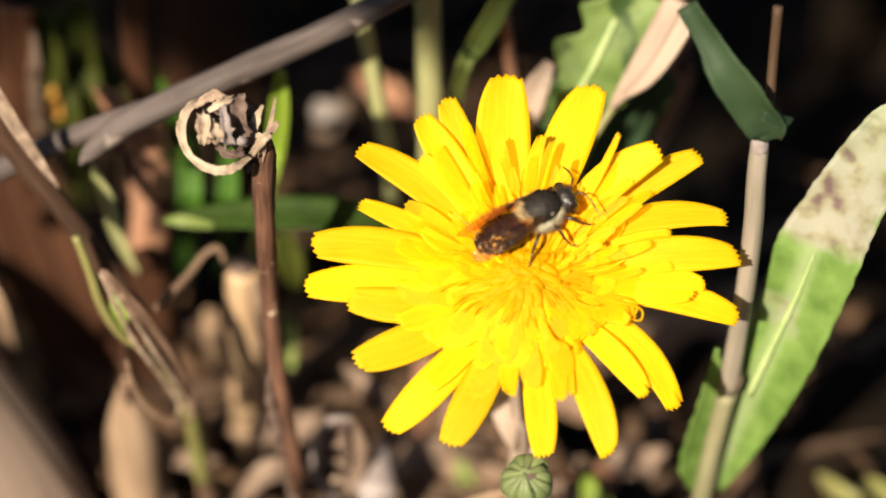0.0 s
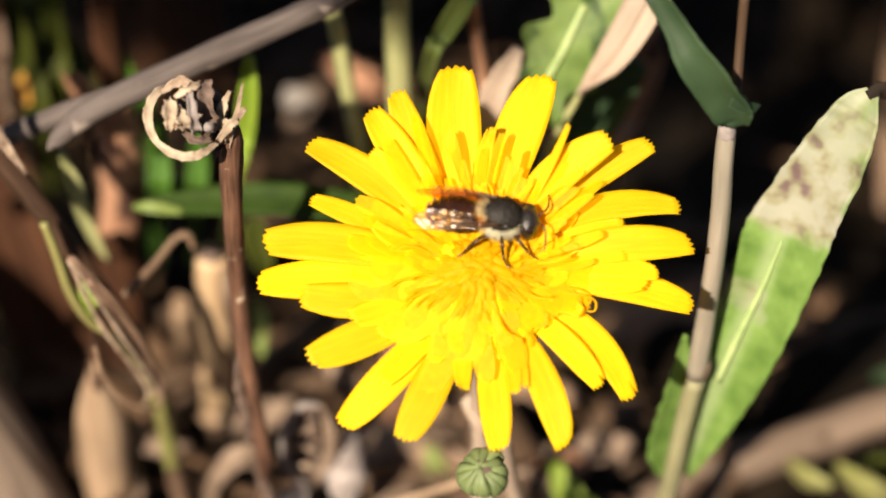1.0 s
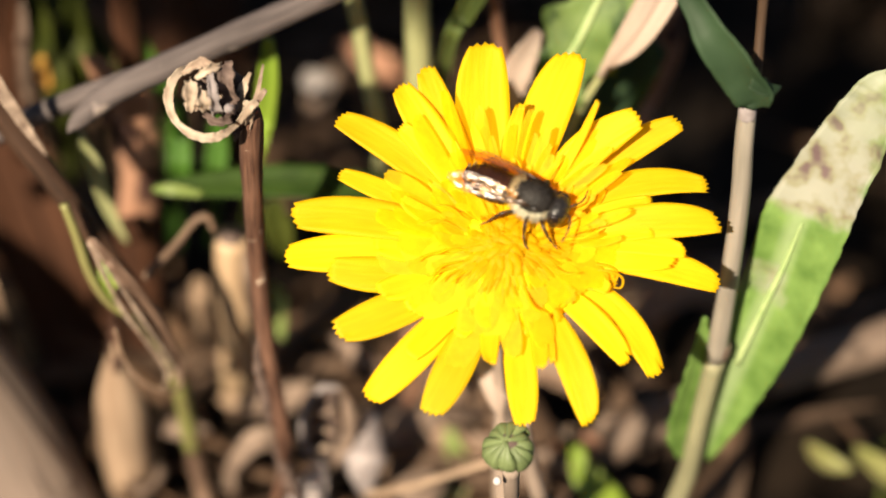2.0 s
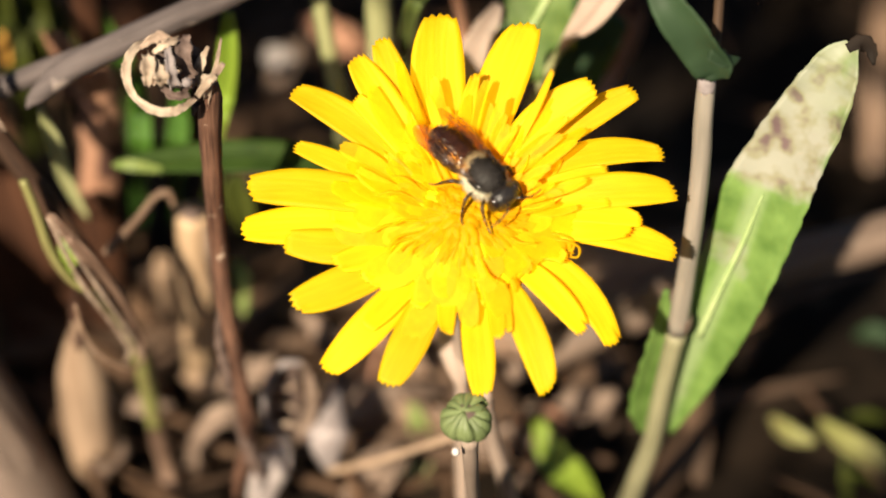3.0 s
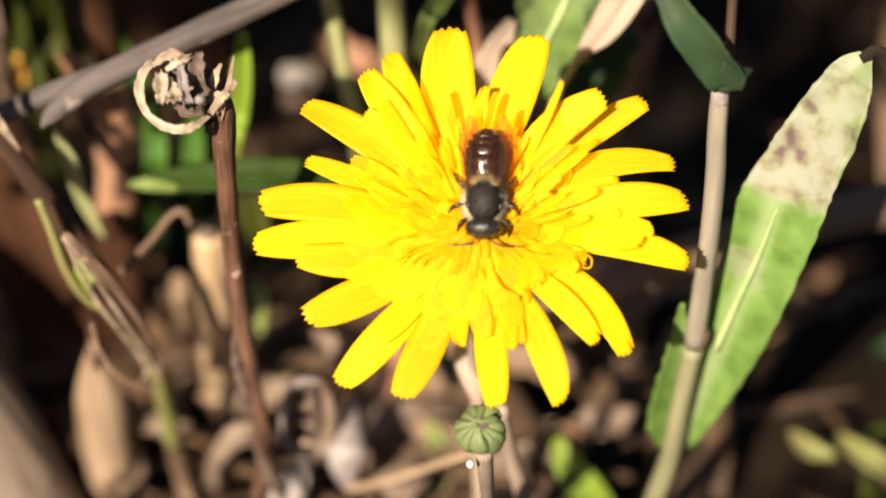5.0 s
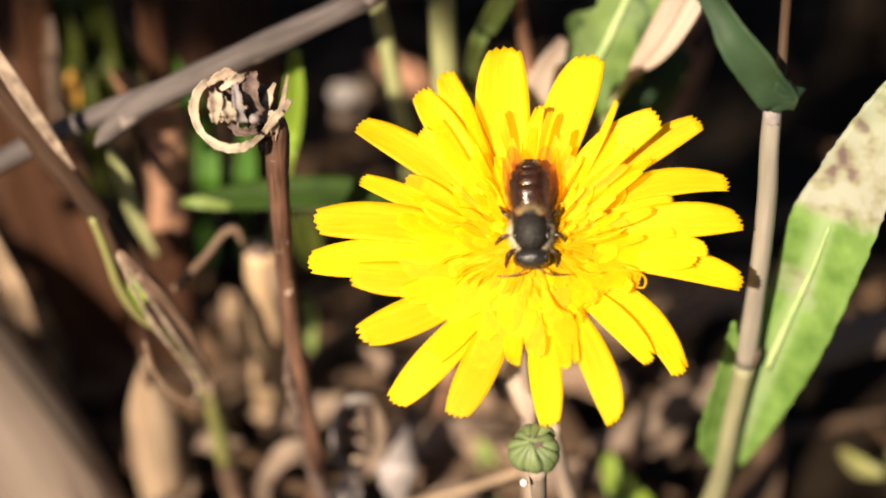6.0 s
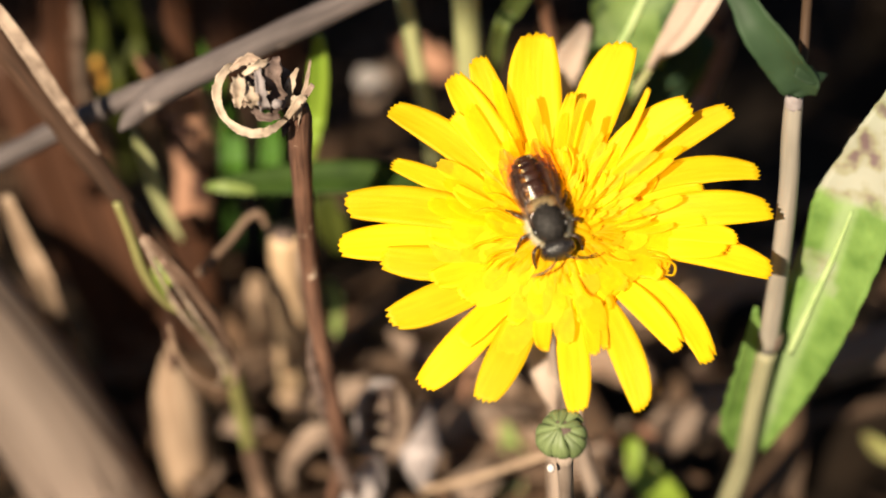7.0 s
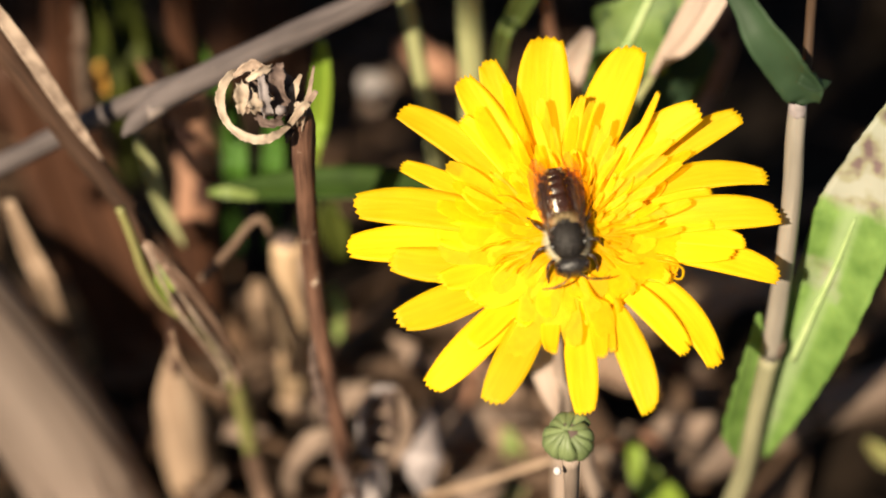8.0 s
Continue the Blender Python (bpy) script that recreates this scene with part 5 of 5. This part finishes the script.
def hollow_husk():
    p = thing("curled_husk", "dark curled husk with a pale looping rim", "dead leaf", group="dead leaves")
    strap("shell", [(-18.6, 38.5, 24.0), (-19.4, 38.6, 20.7), (-19.6, 38.6, 17.4), (-19.5, 38.6, 14.1), (-18.9, 38.6, 12.0)], [0.7, 1.7, 1.9, 1.3, 0.6], M_DARK_HUSK, p, "dark hollow shell", cup=0.6, thick=0.4, ragged=0.1, wave=0.1, seed=91)
    strap("rim", [(-17.2, 37.6, 24.4), (-19.4, 37.0, 24.7), (-21.0, 36.6, 22.6), (-21.5, 36.6, 19.0), (-20.9, 36.8, 15.1), (-19.1, 37.2, 13.1)], [0.3, 0.42, 0.5, 0.5, 0.45, 0.3], M_GREY_HUSK, p, "pale grey rim", facing=(0.3, -0.7, 0.6), cup=-0.4, thick=0.3, ragged=0.1, seed=92)
    strap("rim", [(-17.5, 37.4, 24.6), (-16.7, 37.2, 21.4), (-16.8, 37.2, 17.3), (-18.5, 37.4, 12.9)], [0.4, 0.75, 0.85, 0.5], M_DRY_LEAF, p, "brown papery side", facing=(-0.4, -0.7, 0.6), cup=-0.5, thick=0.3, ragged=0.2, wave=0.2, seed=93)
    for pts, w in (([(-21.0, 37.2, 21.4), (-19.5, 37.0, 21.0), (-18.1, 37.2, 21.7)], 0.3), ([(-21.3, 37.2, 18.1), (-19.8, 37.0, 18.9), (-17.9, 37.2, 17.9)], 0.25), ([(-20.8, 37.2, 15.5), (-19.2, 37.0, 16.1), (-17.8, 37.2, 15.1)], 0.3)):
        strap("rib", pts, [0.15, w, 0.12], M_HUSK, p, "thin dry rib", cup=0.4, thick=0.2, ragged=0.2, across=4)


hollow_husk()
reed("dead_leaf", "grey folded dead leaf in the litter", [(-14.0, 42.4, 17.2), (-14.5, 38.2, 16.5), (-14.7, 35.6, 14.5), (-14.6, 36.8, 9.2)], [0.8, 2.1, 2.3, 1.0], M_GREY_HUSK, "dead leaves", "leaf", cup=-0.5, ragged=0.1, thick=0.3)
reed("dead_leaf", "pale lilac-grey dead leaf standing in the litter", [(-23.2, 37.0, 3.5), (-22.0, 36.6, 7.7), (-20.9, 36.8, 10.5), (-19.7, 37.4, 12.4)], [1.5, 1.9, 1.9, 0.8], M_LILAC, "dead leaves", "leaf", cup=-0.4, ragged=0.1, thick=0.3)
reed("dead_leaf", "arched tan dead leaf strip", [(-31.3, 44.5, 2.7), (-30.2, 43.3, 8.1), (-27.7, 43.3, 11.5), (-25.1, 44.1, 10.9), (-23.7, 45.2, 7.3)], [1.0, 1.1, 1.5, 1.5, 0.6], M_DRY_LEAF, "dead leaves", "leaf", facing=(0, -0.4, 0.9), thick=0.4)
stem("dry_stalk", "pale thin dry stalk lying level", [(-14.6, 36.8, 9.2), (-9.3, 34.4, 12.8), (-5.3, 32.8, 15.8), (-1.2, 31.3, 18.8), (1.0, 31.7, 19.3)], [0.5, 0.45, 0.4, 0.4, 0.3], M_TAN, rough=0.2)
reed("dead_leaf", "pinkish papery dead leaf hanging point down", [(-0.8, 31.6, 36.6), (-0.7, 27.9, 34.9), (0.2, 25.8, 31.9), (0.8, 25.5, 29.7)], [1.2, 1.5, 0.9, 0.15], M_PINK_STALK, "dead leaves", "leaf", cup=-0.3, thick=0.3)
stem("dry_stalk", "beige dry stalk leaning beside the bud", [(2.8, 20.2, 34.4), (3.9, 23.6, 25.2), (5.4, 26.5, 17.2), (7.1, 39.4, -0.0)], [0.65, 0.85, 0.95, 0.9], M_PINK_STALK)
reed("narrow_leaf", "yellow-green leaf low in litter", [(9.6, 44.2, 11.1), (11.3, 41.2, 8.5), (14.0, 40.1, 5.2), (17.2, 40.6, -1.0)], [0.6, 1.8, 1.9, 0.6], M_LIME, "green blades", "leaf", thick=0.3)
reed("narrow_leaf", "green blade low in litter", [(-5.3, 49.1, 9.4), (-4.0, 47.6, 5.4), (-2.7, 47.9, -1.1), (-1.6, 39.4, 0.0)], [0.6, 1.3, 1.4, 0.8], M_BLADE, "green blades", "grass blade", thick=0.3)
for x, (pts, w) in enumerate((([(37.9, 50.9, 6.7), (40.0, 48.1, 6.2), (42.9, 46.8, 6.1)], 1.2), ([(43.7, 50.7, 6.4), (46.3, 47.0, 6.3), (50.0, 44.1, 5.7), (52.7, 43.3, 4.6)], 1.4),
                              ([(50.5, 68.5, 5.7), (52.7, 67.1, 7.2), (55.2, 66.5, 6.3)], 1.2))):
    reed("low_leaf", "small yellow-green leaf near the ground", pts, [0.4] + [w] * (len(pts) - 2) + [0.4], M_WEED if x < 2 else M_NODE_LEAF, "green blades", "leaf", thick=0.3, facing=(0, -0.6, 0.8))
rng = random.Random(53)
ground_corners = (Vector((34.8, 54.2, 6.2)), Vector((56.2, 57.3, 3.7)), Vector((34.1, 43.3, 1.1)), Vector((54.9, 45.6, -0.9)))
for k in range(3):
    a, b = rng.random(), rng.random()
    c = (ground_corners[0] * (1 - a) + ground_corners[1] * a) * (1 - b) + (ground_corners[2] * (1 - a) + ground_corners[3] * a) * b
    d = Vector((rng.uniform(-1, 1), rng.uniform(-0.5, 0.5), rng.uniform(-0.1, 0.7))).normalized() * rng.uniform(2.5, 5)
    reed("low_leaf", "small yellow-green leaf near the ground", [c - d, c + Vector((0, 0, 0.6)), c + d], [0.25, rng.uniform(0.4, 0.8), 0.15], M_SHADED_OLIVE, "green blades", "leaf", thick=0.25, facing=(-0.2, -0.7, 0.7))
for k, (c, w, m) in enumerate((((5.9, 44.1, 7.4), 2.0, M_DRY_LEAF), ((15.4, 51.1, 6.9), 2.4, M_DRY_LEAF), ((7.7, 39.5, 6.1), 2.0, M_DRY_LEAF), ((-6.5, 56.6, 9.6), 2.2, M_TAUPE), ((7.3, 59.5, 10.3), 2.6, M_TAUPE), ((9.9, 47.6, 7.2), 1.7, M_PINK_REED), ((-9.5, 39.3, 5.8), 3.0, M_DRY_LEAF),
                               ((15.7, 57.7, 6.0), 2.0, M_BROWN_REED), ((-4.3, 49.1, 5.9), 2.0, M_TAUPE), ((18.5, 75.9, 9.2), 4.2, M_TAUPE), ((-26.4, 55.4, 7.9), 2.4, M_DRY_LEAF), ((-40.8, 44.8, 3.3), 2.4, M_DRY_LEAF))):
    a = 0.7 * k
    d = Vector((math.cos(a), 0.6 * math.sin(a), 0.25 * math.cos(2 * a))) * w * 2.4
    c = Vector(c)
    reed("dead_leaf", "curled beige dead leaf in the litter", [c - d, c - d * 0.3 + Vector((0, 0, 0.8)), c + d * 0.4, c + d + Vector((0, 0, 1.2))], [w * 0.3, w, w * 0.8, w * 0.15], m,
         "dead leaves", "leaf", facing=(-0.3, -0.6, 0.75), cup=0.6, wave=0.35, ragged=0.2, thick=0.3, seed=60 + k)
curl("dead_leaf", "small scrap of tan dead leaf", (-32.6, 62.9, 8.2), 2.6, M_TAN, 21)
curl("dead_leaf", "small scrap of brown dead leaf", (-37.7, 48.9, 9.1), 2.8, M_DRY_LEAF, 22)
curl("dead_leaf", "small scrap of tan dead leaf", (-30.9, 55.4, 7.9), 2.2, M_TAN, 23)
curl("dead_leaf", "pale crumpled dead leaf", (-16.5, 54.1, 16.6), 3.0, M_DRY_LEAF, 24)
curl("dead_leaf", "pale crumpled dead leaf", (-22.6, 98.1, 27.0), 3.4, M_DRY_LEAF, 25)
curl("dead_leaf", "pale crumpled dead leaf", (-16.6, 100.2, 30.1), 3.6, M_PINK_REED, 26)
reed("dead_leaf", "small rounded straw-coloured leaf scrap", [(-32.0, 52.0, 18.5), (-31.5, 52.0, 17.7), (-30.7, 52.0, 16.3), (-30.1, 52.5, 14.8)], [0.4, 1.35, 1.3, 0.3], M_STRAW, "dead leaves", "leaf", cup=0.4, ragged=0.1, thick=0.3, seed=76)
# added dark piece standing in for shade on the pinkish reed's lower half
reed("broken_reed", "dark red-brown reed broken off unevenly", [(-42.4, 52.5, 36.2), (-41.9, 52.5, 34.2), (-41.7, 53.0, 29.7), (-41.7, 54.0, 23.3), (-42.4, 58.0, 12.8)], [1.5, 2.6, 2.7, 2.6, 2.3], M_SHADED_RED, cup=-0.6, thick=1.2, ragged=0.05, seed=77)
curl("dead_leaf", "orange dry leaf scrap", (13.8, 61.3, 5.9), 2.0, M_ORANGE, 27)
curl("dead_leaf", "pale crumpled dead leaf", (10.0, 53.4, 5.0), 3.4, M_DRY_LEAF, 28)
curl("dead_leaf", "orange-yellow dry leaf scrap", (-53.7, 70.0, 45.9), 1.6, M_ORANGE, 29)
curl("dead_leaf", "brown dead leaf behind the flower", (-8.7, 62.1, 7.0), 4.0, M_PINK_REED, 30)
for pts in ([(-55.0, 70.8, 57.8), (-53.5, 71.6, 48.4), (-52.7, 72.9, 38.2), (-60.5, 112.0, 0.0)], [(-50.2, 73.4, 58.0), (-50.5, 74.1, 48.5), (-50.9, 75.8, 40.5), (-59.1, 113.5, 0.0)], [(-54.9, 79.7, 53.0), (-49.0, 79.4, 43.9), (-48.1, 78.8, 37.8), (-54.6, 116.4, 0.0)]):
    reed("narrow_leaf", "shaded olive grass blade", pts, [1.0, 1.6, 1.5, 0.8], M_SHADED_OLIVE, "green blades", "grass blade", thick=0.3)
reed("narrow_leaf", "small shaded green blade in the litter", [(-26.4, 58.0, 23.9), (-25.7, 57.0, 21.6), (-25.4, 54.0, 18.8)], [0.47, 0.88, 0.34], M_BLADE, "green blades", "grass blade", thick=0.3)
reed("dark_leaf", "olive withering leaf end in the shade", [(-24.6, 52.0, 39.8), (-25.2, 52.0, 38.3), (-24.7, 52.0, 34.8), (-24.4, 53.0, 31.3)], [0.64, 1.61, 1.42, 0.46], M_SHADED_OLIVE, "green blades", "leaf", thick=0.3)
reed("dead_leaf", "whitish crumpled dead leaf in the shade", [(-24.2, 84.0, 37.2), (-22.3, 83.0, 36.8), (-21.2, 84.0, 34.7)], [0.7, 1.97, 0.85], M_WHITISH, "dead leaves", "leaf", cup=0.6, wave=0.4, ragged=0.2, thick=0.3, seed=71)
reed("dead_leaf", "pale beige dead leaf beneath the flower", [(5.4, 55.0, 6.0), (7.6, 51.0, 5.9), (9.9, 48.0, 5.1), (11.3, 45.0, 4.0)], [0.69, 2.05, 1.83, 0.54], M_PALE_HUSK, "dead leaves", "leaf", cup=0.5, wave=0.3, ragged=0.15, thick=0.3, seed=72)
reed("dead_leaf", "pale beige dead leaf scrap", [(15.7, 58.0, 5.8), (13.8, 53.0, 5.4), (12.0, 50.0, 5.2)], [0.49, 1.24, 0.48], M_DRY_LEAF, "dead leaves", "leaf", cup=0.5, wave=0.3, ragged=0.2, thick=0.3, seed=73)
reed("narrow_leaf", "olive withering blade low in the litter", [(-3.4, 56.0, 4.7), (-3.9, 52.0, 2.6), (-4.6, 46.0, 1.4), (-5.0, 45.0, -1.3)], [1.04, 1.79, 1.49, 1.02], M_OLIVE, "green blades", "grass blade", thick=0.3, seed=74)
reed("dead_leaf", "broad flat brown dead leaf in the litter", [(-15.3, 54.0, 8.9), (-11.2, 52.0, 7.1), (-6.4, 50.0, 6.0), (-2.3, 53.0, 5.4)], [1.37, 3.07, 3.4, 1.72], M_DRY_LEAF, "dead leaves", "leaf", facing=(0.1, -0.6, 0.8), cup=0.3, wave=0.2, ragged=0.12, thick=0.4, seed=75)
reed("broken_reed", "pinkish-brown reed piece standing in the litter", [(-10.0, 62.0, 14.1), (-10.2, 58.0, 10.2), (-11.1, 52.0, 6.2)], [1.38, 1.59, 1.51], M_PINK_REED, cup=-0.5, thick=1.0)


# ---------------------------------------------------------------- what moves
def motions():
    # the flower nods in the breeze
    walk(flower_plant, [
        (0, pose(*FLOWER_BASE, 0.859, 1.274, 0)),
        (0.5, pose(*FLOWER_BASE, 1.291, 0.937, 0)),
        (1, pose(*FLOWER_BASE, 1.755, -0.131, 0)),
        (1.2, pose(*FLOWER_BASE, 0.713, 0.624, 0)),
        (2.3, pose(*FLOWER_BASE, 0.985, 0.530, 0)),
        (2.5, pose(*FLOWER_BASE, 0.880, 0.345, 0)),
        (3, pose(*FLOWER_BASE, 0.562, 0.264, 0)),
        (3.5, pose(*FLOWER_BASE, 0.474, 0.300, 0)),
        (4, pose(*FLOWER_BASE, 0.000, 0.000, 0)),
        (4.5, pose(*FLOWER_BASE, -0.065, -0.188, 0)),
        (5, pose(*FLOWER_BASE, 0.198, 0.007, 0)),
        (5.2, pose(*FLOWER_BASE, 0.437, 0.187, 0)),
        (6.3, pose(*FLOWER_BASE, 0.234, 0.157, 0)),
        (6.5, pose(*FLOWER_BASE, 0.726, -0.030, 0)),
        (7, pose(*FLOWER_BASE, 0.441, 0.994, 0)),
        (7.5, pose(*FLOWER_BASE, 0.146, 0.968, 0)),
        (8, pose(*FLOWER_BASE, -0.112, 1.481, 0)),
    ])
    # the long dead stalk at the back dips and rises
    foot = dead_stalk.location.copy()
    walk(dead_stalk, [(t, pose(*foot, 0, a, 0)) for t, a in (
        (0, -14.5), (0.5, -13.3), (0.8, -8.9), (1, -6.5), (1.2, -5.7), (2.3, -1.9), (2.5, -1.2), (3, 0.7), (3.5, 0.0), (4, 1.7), (4.5, 2.8), (5, 3.3), (5.2, 2.8), (6.3, -3.2), (6.5, -3.8), (7, -2.9), (7.5, -4.9), (8, -4.7))])
    # the bee turns on the flower while it feeds
    walk(bee_thing, [
        (0, pose(0.00134, 0.01956, 0.06206, 13.1, -17.7, 25.3)),
        (0.5, pose(0.00017, 0.01880, 0.06178, 18.9, -5.7, 8.7)),
        (1, pose(-0.00012, 0.01830, 0.06169, 19.7, 4.3, -3.2)),
        (1.2, pose(0.00077, 0.01944, 0.06183, 18.9, 6.6, -6.5)),
        (2.3, pose(0.00112, 0.01922, 0.06186, 18.3, 14.7, -24.2)),
        (2.5, pose(0.00100, 0.01935, 0.06188, 17.7, 15.8, -27.6)),
        (3, pose(0.00078, 0.01944, 0.06171, 13.4, 21.7, -42.5)),
        (3.5, pose(0.00101, 0.02004, 0.06212, 16.9, 29.3, -47.0)),
        (4, pose(0.00080, 0.02042, 0.06204, 7.4, 21.9, -73.6)),
        (4.5, pose(0.00055, 0.02053, 0.06207, 2.8, 39.9, -85.8)),
        (5, pose(0.00098, 0.01990, 0.06178, -1.5, 42.0, -92.5)),
        (5.2, pose(0.00093, 0.01943, 0.06160, -1.3, 42.1, -91.8)),
        (6.3, pose(-0.00047, 0.01848, 0.06070, 1.6, 41.4, -87.2)),
        (6.5, pose(-0.00092, 0.01774, 0.06046, 2.4, 41.8, -86.2)),
        (7, pose(-0.00081, 0.01808, 0.06059, 15.6, 37.7, -63.1)),
        (7.5, pose(0.00062, 0.01780, 0.06013, 13.6, 44.8, -66.7)),
        (8, pose(0.00097, 0.01778, 0.05995, 8.6, 41.3, -74.1)),
    ])


motions()
